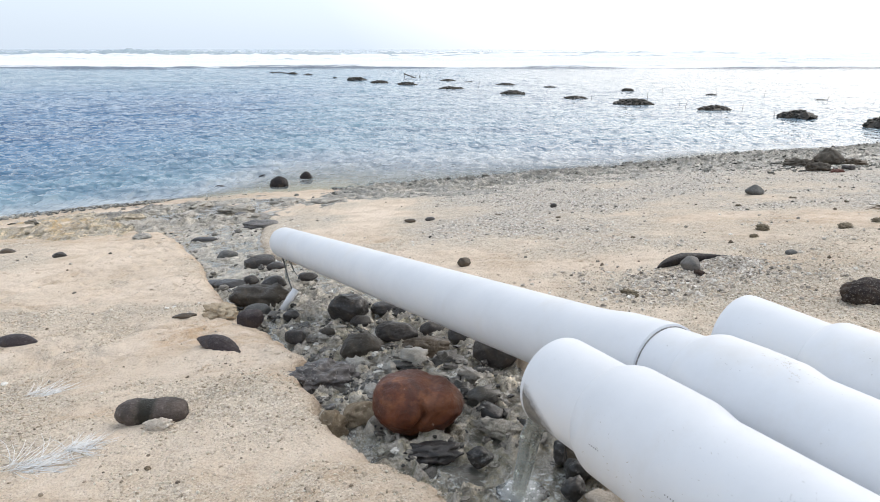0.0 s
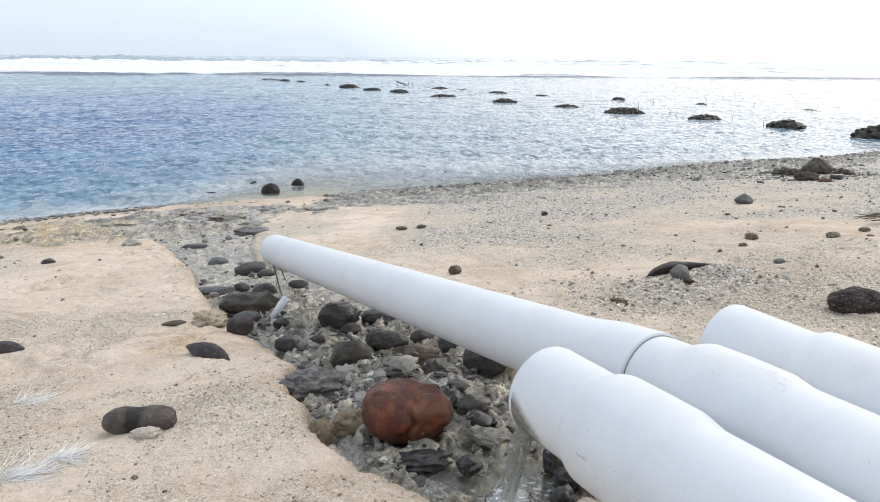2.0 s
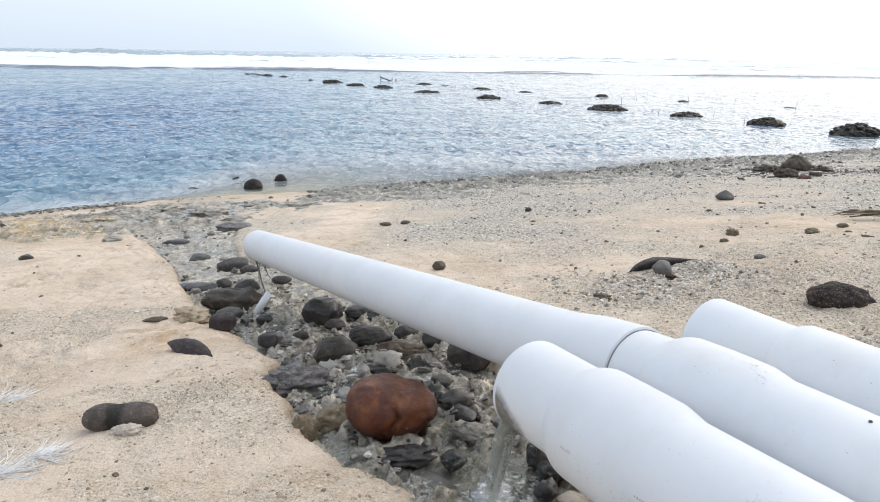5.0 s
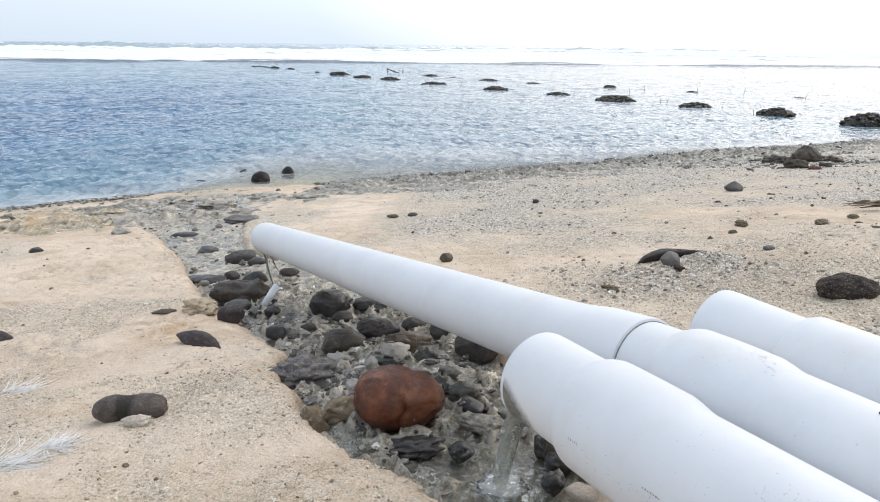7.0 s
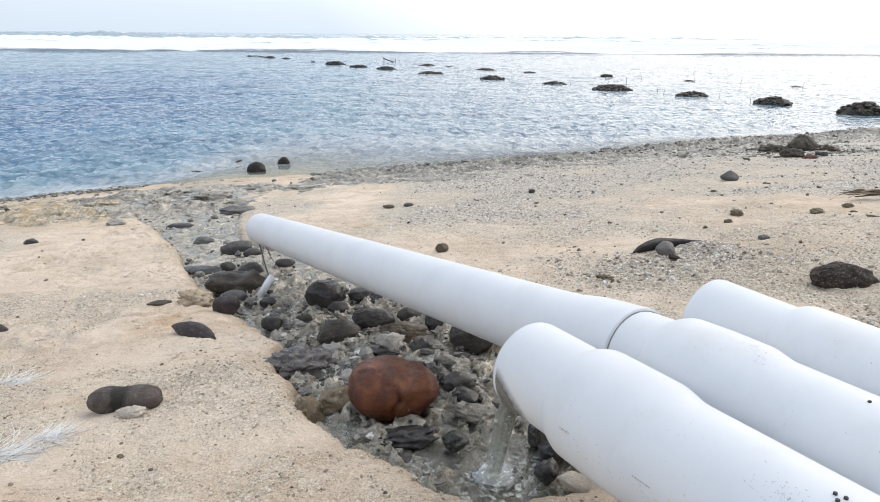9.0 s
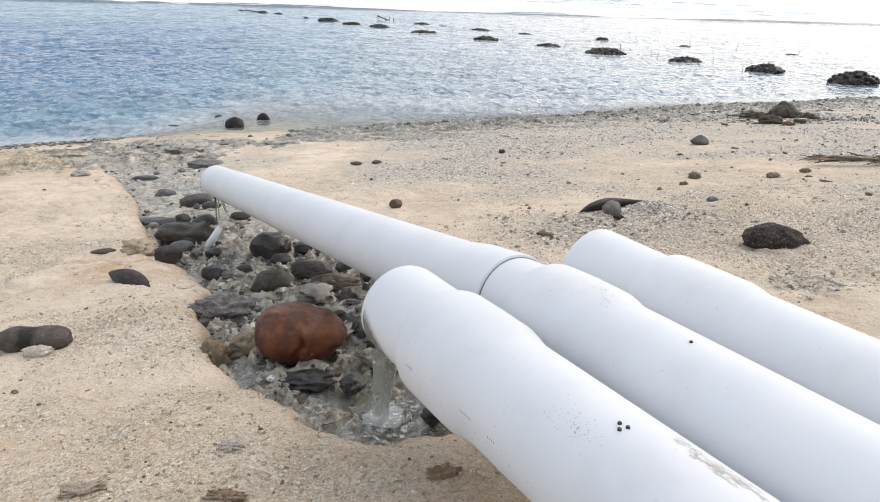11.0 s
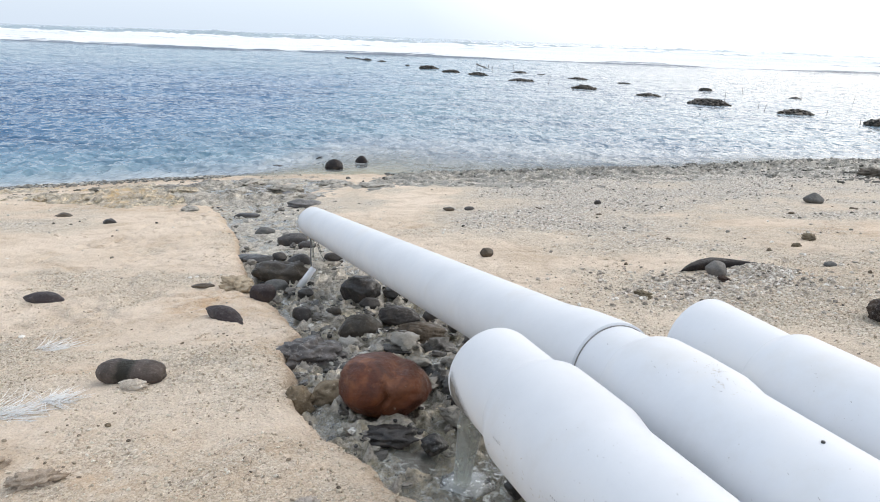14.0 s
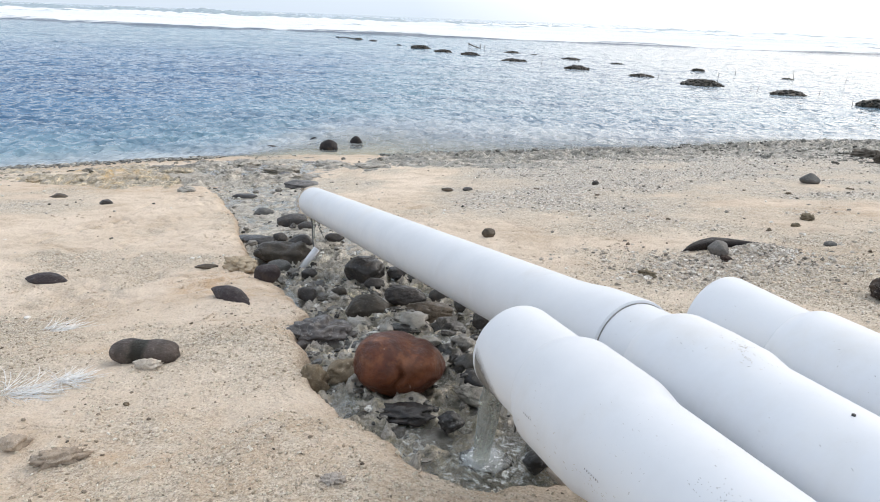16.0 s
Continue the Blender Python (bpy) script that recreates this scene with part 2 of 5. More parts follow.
def clear_water(name, tint, veil, veil_colour, ripple=22.0, depth=0.012):
    """A thin sheet of running water: see-through, with the sky's gloss and a little froth."""
    s = Shader(name)
    froth = s.ramp(s.noise(ripple * 1.8, 6, 0.75, twist=0.2), (0.57, 0.0), (0.70, 1.0))
    white = s.math("MULTIPLY", s.attribute("froth"), s.ramp(s.noise(ripple * 1.6, 6, 0.75, twist=0.3), (0.47, 0.0), (0.60, 0.95)))
    s.set(base_color=s.mix(white, veil_colour, (0.80, 0.83, 0.80)), roughness=0.5)
    normal = s.bump(s.noise(ripple, 5, 0.65, twist=0.3), 0.5, depth)
    clear = s.node("ShaderNodeBsdfTransparent")
    clear.inputs[0].default_value = (*tint, 1)
    m1 = s.node("ShaderNodeMixShader")
    s.put(s.math("MAXIMUM", white, s.math("ADD", s.math("MULTIPLY", froth, veil * 1.6), veil * 0.35)), m1.inputs[0])
    s.put(clear.outputs[0], m1.inputs[1])
    s.put(s.bsdf.outputs[0], m1.inputs[2])
    gloss = s.node("ShaderNodeBsdfGlossy")
    gloss.inputs["Roughness"].default_value = 0.06
    s.put(normal, gloss.inputs["Normal"])
    fres = s.node("ShaderNodeFresnel")
    fres.inputs["IOR"].default_value = 1.33
    s.put(normal, fres.inputs["Normal"])
    m2 = s.node("ShaderNodeMixShader")
    s.put(fres.outputs[0], m2.inputs[0])
    s.put(m1.outputs[0], m2.inputs[1])
    s.put(gloss.outputs[0], m2.inputs[2])
    s.put(m2.outputs[0], s.out.inputs["Surface"])
    return s.mat


def surf_material(name, water):
    s = Shader(name)
    foam = s.ramp(s.math("ADD", s.attribute("foam"), s.math("MULTIPLY", s.math("SUBTRACT", s.noise(0.35, 7, 0.7, stretch=(0.5, 1, 1.2)), 0.5), 1.1)), (0.30, 0.0), (0.5, 1.0))
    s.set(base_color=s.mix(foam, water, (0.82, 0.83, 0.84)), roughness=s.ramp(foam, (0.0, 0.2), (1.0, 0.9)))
    s.bump(s.noise(0.9, 7, 0.7), 0.8, 0.3)
    return s.mat


SAND = sand_material()
DARK = stone_material("basalt", (0.02, 0.018, 0.017), (0.066, 0.058, 0.053), (0.16, 0.147, 0.135), 0.45)
WETDARK = stone_material("wet_basalt", (0.013, 0.012, 0.012), (0.048, 0.043, 0.040), (0.14, 0.13, 0.12), 0.45, wet=0.3)
OLIVE = stone_material("olive_stone", (0.024, 0.020, 0.015), (0.070, 0.057, 0.043), (0.14, 0.125, 0.1), 0.5)
GREYSTONE = stone_material("grey_stone", (0.06, 0.06, 0.058), (0.14, 0.138, 0.13), (0.28, 0.27, 0.25), 0.65)
MOSSY = stone_material("mossy_brown_stone", (0.045, 0.036, 0.031), (0.12, 0.094, 0.08), (0.2, 0.17, 0.15), 0.6, moss=(0.014, 0.014, 0.009))
CRUSTED = stone_material("crusted_black_rock", (0.012, 0.012, 0.012), (0.06, 0.056, 0.052), (0.5, 0.49, 0.46), 0.5, wet=0.25, pits=26)
BLACKSTONE = stone_material("brown_black_stone", (0.007, 0.006, 0.006), (0.022, 0.017, 0.017), (0.06, 0.05, 0.048), 0.6)
BROWNROCK = stone_material("brown_coral_rock", (0.028, 0.02, 0.013), (0.12, 0.09, 0.06), (0.24, 0.2, 0.15), 0.6, wet=0.15, pits=34)
PALECORAL = stone_material("pale_coral", (0.42, 0.36, 0.29), (0.62, 0.55, 0.47), (0.72, 0.68, 0.6), 0.85, pits=40)
TANROCK = stone_material("tan_reef_rock", (0.30, 0.23, 0.15), (0.54, 0.45, 0.33), (0.64, 0.57, 0.46), 0.8, pits=60)
BROWNTAN = stone_material("brown_tan_reef_rock", (0.07, 0.05, 0.03), (0.3, 0.235, 0.155), (0.45, 0.39, 0.3), 0.75, pits=40)
SPECKLED = stone_material("speckled_dark_stone", (0.014, 0.010, 0.009), (0.042, 0.031, 0.027), (0.42, 0.38, 0.33), 0.8, pits=90)
RIDGE = stone_material("dirt_brown_rock", (0.045, 0.038, 0.03), (0.13, 0.112, 0.09), (0.24, 0.215, 0.18), 0.85, pits=24)
WEEDCLOD = stone_material("dried_weed", (0.085, 0.068, 0.043), (0.27, 0.22, 0.15), (0.4, 0.34, 0.26), 0.9, pits=70)
CLODDARK = stone_material("dark_dried_weed", (0.02, 0.012, 0.01), (0.085, 0.055, 0.042), (0.2, 0.16, 0.13), 0.9, pits=70)
MAUVE = stone_material("mauve_brown_reef", (0.026, 0.022, 0.02), (0.125, 0.108, 0.1), (0.45, 0.42, 0.385), 0.45, wet=0.45, pits=45)
REDWEED = stone_material("red_brown_weed", (0.05, 0.02, 0.016), (0.24, 0.12, 0.095), (0.35, 0.24, 0.2), 0.9, pits=50)
GREYTAN = stone_material("grey_tan_coral", (0.26, 0.20, 0.145), (0.56, 0.465, 0.37), (0.70, 0.62, 0.53), 0.85, pits=50)
CLOD = stone_material("dark_brown_clod", (0.13, 0.085, 0.055), (0.42, 0.30, 0.195), (0.54, 0.44, 0.33), 0.9, pits=45)
GREYCORAL = stone_material("grey_coral", (0.34, 0.29, 0.245), (0.64, 0.57, 0.50), (0.77, 0.71, 0.64), 0.85, pits=45)
SMOOTHGREY = stone_material("smooth_grey_stone", (0.10, 0.095, 0.088), (0.19, 0.18, 0.168), (0.27, 0.255, 0.24), 0.7)
SLAB = stone_material("grey_purple_slab", (0.03, 0.028, 0.028), (0.17, 0.16, 0.152), (0.58, 0.54, 0.50), 0.55, wet=0.2, pits=80)
PURPLE = stone_material("purple_grey_slate", (0.020, 0.015, 0.016), (0.055, 0.041, 0.041), (0.16, 0.14, 0.13), 0.6)
SEAROCK = stone_material("weedy_reef_rock", (0.012, 0.012, 0.010), (0.036, 0.034, 0.028), (0.075, 0.068, 0.052), 0.6, wet=0.1, pits=14)
def reef_material(name="craggy_reef", scale=1.0, tint=(1, 1, 1), weed=(0.17, 0.18, 0.11), weedy=0.35, coat=0.45, silt=0.0):
    s = Shader(name)
    base = s.ramp(s.noise(15 * scale, 8, 0.75, twist=0.5), (0.33, (0.018, 0.017, 0.015)), (0.44, (0.15, 0.143, 0.122)), (0.55, (0.36, 0.34, 0.295)), (0.68, (0.68, 0.65, 0.59)))
    base = s.mix(s.ramp(s.noise(60, 5, 0.75), (0.58, 0.0), (0.7, 0.75)), base, (0.52, 0.485, 0.415))
    base = s.mix(s.ramp(s.noise(48, 5, 0.75), (0.36, 0.9), (0.45, 0.0)), base, (0.018, 0.017, 0.014))
    base = s.mix(s.ramp(s.noise(2.2 * scale, 4), (0.5, 0.0), (0.65, weedy)), base, weed)
    base = s.mix(1.0, base, tint, "MULTIPLY")
    if silt:
        base = s.mix(s.ramp(s.noise(7, 7, 0.72, twist=0.5), (0.42, 0.0), (0.55, silt)), base, s.ramp(s.noise(70, 4, 0.75), (0.35, (0.30, 0.265, 0.22)), (0.62, (0.60, 0.545, 0.465))))
    soaked = s.attribute("wet")
    base = s.mix(soaked, base, s.mix(1.0, base, (0.36, 0.36, 0.36), "MULTIPLY"))
    s.set(base_color=base, roughness=0.5, specular_ior_level=0.4, coat_weight=coat, coat_roughness=0.18)
    n1 = s.bump(s.noise(110, 5, 0.75), 0.7, 0.008)
    s.bump(s.noise(32, 7, 0.72, twist=0.6), 0.9, 0.03, n1)
    return s.mat


REEF = reef_material("craggy_reef", 1.0, (1.75, 1.6, 1.36), coat=0.6, silt=0.9)
PALEBED = reef_material("pale_mottled_bed", 1.1, (1.6, 1.53, 1.42), (0.5, 0.48, 0.43), 0.6, 0.3, silt=0.75)
LEDGE = reef_material("algae_brown_ledge", 0.6, (1.75, 1.52, 1.18), (0.40, 0.29, 0.14), 0.7, 0.1, silt=0.6)
SHORELEDGE = reef_material("grey_shore_reef", 0.7, (0.95, 0.935, 0.9), (0.2, 0.2, 0.17), 0.35, 0.3, silt=0.2)
FANREEF = reef_material("grey_fan_reef", 0.5, (1.35, 1.29, 1.2), (0.42, 0.39, 0.34), 0.6, 0.3, silt=0.7)
FANROCK = reef_material("silty_grey_rock", 0.7, (1.05, 1.0, 0.93), (0.36, 0.33, 0.28), 0.6, 0.25, silt=0.55)
RED = red_material()
PVC = pipe_material()
BLACK = plain("plain_black", (0.02, 0.02, 0.02), 0.5)
def film_material():
    s = Shader("grey_algae_film")
    s.set(base_color=s.ramp(s.noise(60, 5, 0.7), (0.3, (0.10, 0.095, 0.085)), (0.7, (0.24, 0.225, 0.20))), roughness=0.4)
    clear, m = s.node("ShaderNodeBsdfTransparent"), s.node("ShaderNodeMixShader")
    s.put(s.ramp(s.math("ADD", s.attribute("cover"), s.math("MULTIPLY", s.math("SUBTRACT", s.noise(45, 5, 0.7), 0.5), 0.5)), (0.1, 0.0), (0.75, 0.95)), m.inputs[0])
    s.put(clear.outputs[0], m.inputs[1])
    s.put(s.bsdf.outputs[0], m.inputs[2])
    s.put(m.outputs[0], s.out.inputs["Surface"])
    return s.mat


ALGAE = film_material()
INK = plain("faded_ink", (0.25, 0.25, 0.255), 0.6, 300, 0.6)
SCRATCH = plain("faint_scratch", (0.27, 0.265, 0.26), 0.6, 300, 0.4)
JOINT = plain("joint_grime", (0.19, 0.185, 0.175), 0.7, 60, 0.7)
FIBRE = plain("white_fibre", (0.74, 0.73, 0.71), 0.6, 80, 0.1)
# tan-grey for mud and rubbed marks, also for shading painted on the pipes
MUD_AND_SHADING = plain("mud_and_shading", (0.47, 0.445, 0.40), 0.8, 90, 0.15)
WOOD = plain("sea_grey_wood", (0.12, 0.105, 0.09), 0.8, 30, 0.5)
STAKE = plain("bleached_wood", (0.2, 0.185, 0.165), 0.8, 30, 0.5)
DRYFROND = plain("dry_brown_frond", (0.12, 0.09, 0.06), 0.85, 25, 0.5)
STRAW = plain("pale_dry_straw", (0.30, 0.235, 0.16), 0.85, 25, 0.4)
CHIPS = fragments_material("coral_chips", (0.0, (0.05, 0.046, 0.04)), (0.08, (0.20, 0.182, 0.157)), (0.25, (0.42, 0.385, 0.335)), (0.6, (0.60, 0.555, 0.495)), (1.0, (0.92, 0.89, 0.84)), blotch=0.25)
SHINGLE = fragments_material("pale_shingle", (0.0, (0.12, 0.105, 0.09)), (0.08, (0.30, 0.265, 0.225)), (0.3, (0.50, 0.445, 0.38)), (0.7, (0.68, 0.62, 0.55)), (1.0, (0.92, 0.88, 0.82)), blotch=0.2)
SANDCHIPS = fragments_material("sandy_chips", (0.0, (0.14, 0.112, 0.086)), (0.025, (0.28, 0.225, 0.168)), (0.14, (0.43, 0.353, 0.262)), (0.42, (0.60, 0.515, 0.40)), (0.93, (0.72, 0.645, 0.53)), (1.0, (0.86, 0.81, 0.72)), blotch=0.12)
RUBBLE = fragments_material("wet_rubble", (0.0, (0.014, 0.013, 0.012)), (0.3, (0.055, 0.048, 0.04)), (0.55, (0.16, 0.142, 0.118)), (0.78, (0.40, 0.37, 0.32)), (1.0, (0.84, 0.81, 0.75)), wet=0.5, rough=0.45)
LUMP = fragments_material("reef_lump", (0.0, (0.014, 0.013, 0.012)), (0.3, (0.06, 0.053, 0.044)), (0.55, (0.17, 0.152, 0.128)), (0.8, (0.40, 0.37, 0.32)), (1.0, (0.56, 0.52, 0.46)), wet=0.5, rough=0.45, single=True)
SHORE = fragments_material("shore_cobbles", (0.0, (0.05, 0.045, 0.035)), (0.3, (0.18, 0.155, 0.11)), (0.7, (0.34, 0.30, 0.235)), (1.0, (0.56, 0.51, 0.43)), wet=0.15, rough=0.55)
SHOREDARK = fragments_material("dark_shore_cobbles", (0.0, (0.04, 0.04, 0.036)), (0.4, (0.14, 0.136, 0.118)), (0.75, (0.30, 0.285, 0.245)), (1.0, (0.58, 0.54, 0.48)), wet=0.25, rough=0.55)
SEA = sea_material()
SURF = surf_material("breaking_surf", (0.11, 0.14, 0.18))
# distance haze is put into this paler water colour
HAZED_SURF = surf_material("hazed_swell", (0.36, 0.43, 0.46))
STREAM = clear_water("channel_water", (0.95, 0.945, 0.905), 0.2, (0.62, 0.605, 0.535), 26.0, 0.006)
JET = clear_water("falling_water", (0.94, 0.96, 0.93), 0.75, (0.74, 0.76, 0.70), 14, 0.02)
FROTH = clear_water("white_froth", (0.95, 0.97, 0.96), 0.8, (0.86, 0.88, 0.88), 30, 0.02)


# ---- numbers of the place ----
def smooth(a, b, v):
    v = np.clip((v - a) / (b - a), 0, 1)
    return v * v * (3 - 2 * v)


def lattice(x, y, seed=0):
    """Smooth value noise from 0 to 1 over arrays."""
    x, y = np.asarray(x, float), np.asarray(y, float)
    xi, yi = np.floor(x).astype(np.int64), np.floor(y).astype(np.int64)
    u, v = x - xi, y - yi
    u, v = u * u * (3 - 2 * u), v * v * (3 - 2 * v)

    def at(i, j):
        n = (i * 374761393 + j * 668265263 + seed * 974634777) & 0xFFFFFFFF
        n = ((n ^ (n >> 13)) * 1274126177) & 0xFFFFFFFF
        return ((n ^ (n >> 16)) & 0xFFFF) / 65535.0
    return (at(xi, yi) * (1 - u) + at(xi + 1, yi) * u) * (1 - v) + (at(xi, yi + 1) * (1 - u) + at(xi + 1, yi + 1) * u) * v


def cloud(x, y, scale, seed=0, octaves=4, keep=0.55):
    total, size, amount = 0.0, 1.0, 0.0
    for k in range(octaves):
        total, amount = total + size * lattice(x * scale * 2 ** k, y * scale * 2 ** k, seed + k), amount + size
        size *= keep
    return total / amount


def inland(x, y):
    """Metres up the beach from the water's edge; less than nothing out at sea."""
    return (x + 4.4) * 0.40 - (y - 14.8) * 0.916 - 0.1 * np.maximum(0, -x - 5) ** 1.5 * (x > -40) - (x <= -40) * 20


def beach(x, y):
    d = inland(x, y)
    k = 0.112 + 0.004 * np.clip(x, -3, 4)
    up = np.where(d > 0, np.minimum(k * d, 2.2 + 0.03 * (np.maximum(d, 0) - 18)), np.maximum(-1.6, 0.08 * d))
    up = np.minimum(up, 7.0)
    up = up - 0.13 * smooth(3.2, 1.2, d) * (0.5 + 0.5 * smooth(-3.6, -1.5, x)) * smooth(7, 3, x)
    return up + 0.14 * smooth(11.5, 12.9, d) * smooth(1.0, -0.6, x)


# outline of the channel that the running water has cut
BANK = np.array([(0.36, 1.60), (0.10, 1.66), (-0.08, 1.86), (-0.27, 2.0), (-0.45, 2.17), (-0.56, 2.32), (-0.68, 2.62), (-0.86, 3.05), (-0.85, 3.3), (-1.27, 3.9),
                 (-1.58, 4.33), (-2.08, 5.09), (-2.6, 6.03), (-3.2, 7.1), (-3.6, 7.7), (-4.6, 9.0), (-6.2, 10.9), (-6.6, 12.4), (-4.4, 13.6), (-3.5, 11.5), (-3.05, 10.1),
                 (-2.85, 9.0), (-2.6, 7.9), (-2.25, 7.06), (-1.35, 6.2), (-0.85, 5.7), (-0.3, 5.1), (0.25, 4.0), (0.48, 2.9), (0.64, 2.2), (0.64, 1.72)])


def in_channel(x, y):
    """Metres inside the channel's bank; less than nothing outside it."""
    x, y = np.asarray(x, float), np.asarray(y, float)
    far = np.full(x.shape, 1e9)
    inside = np.zeros(x.shape, bool)
    for (ax, ay), (bx, by) in zip(BANK, np.roll(BANK, -1, 0)):
        ex, ey = bx - ax, by - ay
        f = np.clip(((x - ax) * ex + (y - ay) * ey) / (ex * ex + ey * ey), 0, 1)
        far = np.minimum(far, np.hypot(x - ax - f * ex, y - ay - f * ey))
        cross = ((ay > y) != (by > y)) & (x < ex * (y - ay) / (ey if ey else 1e-9) + ax)
        inside ^= cross
    return np.where(inside, far, -far)


def bed_depth(y):
    return 0.115 * smooth(9.5, 5.5, y) + 0.025


def cut(x, y):
    """How deep the channel is cut."""
    c = in_channel(x, y) + 0.12 * (cloud(x, y, 3.5, 11) - 0.5) + 0.07 * (cloud(x, y, 12, 12) - 0.5)
    deep = bed_depth(y)
    pool = 0.06 * np.exp(-((x - 0.36) ** 2 + (y - 1.92) ** 2) / 0.05)
    return (deep + pool) * (0.22 * smooth(-0.14, 0.0, c) + 0.78 * smooth(-0.005, 0.055, c))


def ground_at(x, y):
    x, y = np.asarray(x, float), np.asarray(y, float)
    near = smooth(30, 8, np.hypot(x, y - 4))
    lumps = 0.05 * (cloud(x, y, 0.9, 1) - 0.5) + 0.034 * (cloud(x, y, 3.6, 5) - 0.5) + 0.020 * (cloud(x, y, 13, 8, 2) - 0.5) - 0.03 * np.maximum(0, 0.06 - np.abs(cloud(x, y, 2.3, 15) - 0.5)) / 0.06 * smooth(0.5, 0.65, cloud(x, y, 0.8, 16))
    mound = 0.07 * np.exp(-((x - 2.12) / 0.17) ** 2 - ((y - 4.88) / 0.13) ** 2)
    trodden = np.exp(-((x + 1.65) / 0.75) ** 2 - ((y - 4.15) / 0.7) ** 2) + 0.7 * np.exp(-((x + 0.95) / 0.5) ** 2 - ((y - 3.3) / 0.35) ** 2) + 0.6 * np.exp(-((x - 2.6) / 1.0) ** 2 - ((y - 5.6) / 0.5) ** 2)
    dents = 0.055 * (cloud(x, y, 5.5, 18, 3) - 0.5) - 0.03 * np.maximum(0, 0.08 - np.abs(cloud(x, y, 4.0, 19, 2) - 0.5)) / 0.08
    return beach(x, y) + near * lumps + mound + trodden * dents - cut(x, y)


def spot(x, y):
    return float(ground_at(np.array([x]), np.array([y]))[0])


def loose_at(x, y):
    d = inland(x, y)
    right = smooth(-0.9, 0.8, x - 0.5 * (cloud(x, y, 0.8, 31) - 0.5) * 4)
    right = right * (0.15 + 0.85 * smooth(10.2, 8.4, d - 0.5 * np.clip(x - 2, 0, 6))) * (0.3 + 0.7 * smooth(4.7, 5.6, y))
    base = 0.20 + 0.30 * smooth(3.3, 2.6, y) * smooth(-0.5, -1.3, x) - 0.28 * smooth(2.9, 3.7, y) * smooth(-0.6, -1.4, x) + 0.60 * right
    base = base + 0.55 * smooth(9.0, 4.0, d) * smooth(-3.5, -1.5, x) + 0.5 * smooth(3.0, 1.2, d) * smooth(-4.0, -2.0, x) + 0.4 * smooth(12.0, 13.2, d) * smooth(-0.2, -1.2, x)
    base = base + 0.3 * np.exp(-((x + 2.3) / 0.6) ** 2 - ((y - 2.9) / 0.3) ** 2) + 0.35 * np.exp(-((x + 3.0) / 0.9) ** 2 - ((y - 4.6) / 0.35) ** 2)
    base = base + 0.9 * np.exp(-((x - 2.02) / 0.28) ** 2 - ((y - 4.75) / 0.22) ** 2) + 0.5 * np.exp(-((x - 1.5) / 0.5) ** 2 - ((y - 4.2) / 0.3) ** 2)
    return np.clip(base + 3.3 * (cloud(x, y, 0.75, 33, 5) - 0.53), 0, 1)


def gravel_at(x, y):
    return loose_at(x, y) * (0.7 + 0.3 * smooth(6.0, 8.0, y))


# ---- mesh helpers ----
def mesh_of(name, verts, faces, material, smooth_shade=True):
    me = bpy.data.meshes.new(name)
    me.from_pydata([tuple(v) for v in verts], [], [tuple(f) for f in faces])
    me.materials.append(material)
    if smooth_shade:
        me.polygons.foreach_set("use_smooth", [True] * len(me.polygons))
    me.update()
    return me


def part(name, me, parent, label=""):
    ob = new(name, me)
    ob.parent = parent
    return tagged(ob, label)


def sheet(xs, ys, material, name, height):
    """A grid over the given lines of x and y."""
    gx, gy = np.meshgrid(xs, ys)
    gz = height(gx, gy)
    n, m = len(xs), len(ys)
    idx = np.arange(n * m).reshape(m, n)
    quads = np.stack([idx[:-1, :-1], idx[:-1, 1:], idx[1:, 1:], idx[1:, :-1]], -1).reshape(-1, 4)
    me = bpy.data.meshes.new(name)
    me.vertices.add(n * m)
    me.vertices.foreach_set("co", np.stack([gx, gy, gz], -1).ravel())
    me.loops.add(quads.size)
    me.loops.foreach_set("vertex_index", quads.ravel())
    me.polygons.add(len(quads))
    me.polygons.foreach_set("loop_start", np.arange(0, quads.size, 4))
    me.polygons.foreach_set("use_smooth", [True] * len(quads))
    me.materials.append(material)
    me.update(calc_edges=True)
    return me, gx.ravel(), gy.ravel()


def point_value(me, name, values):
    me.attributes.new(name, "FLOAT", "POINT").data.foreach_set("value", np.asarray(values, np.float32).ravel())


def spread(a, b, step, out, grow=1.16):
    """Even steps from a to b, then ever wider ones out to -out and +out."""
    core = np.arange(a, b + step / 2, step)
    hi, s = [core[-1]], step
    while hi[-1] < out:
        s *= grow
        hi.append(hi[-1] + s)
    lo, s = [core[0]], step
    while lo[-1] > -out:
        s *= grow
        lo.append(lo[-1] - s)
    return np.array(lo[:0:-1] + list(core) + hi[1:])


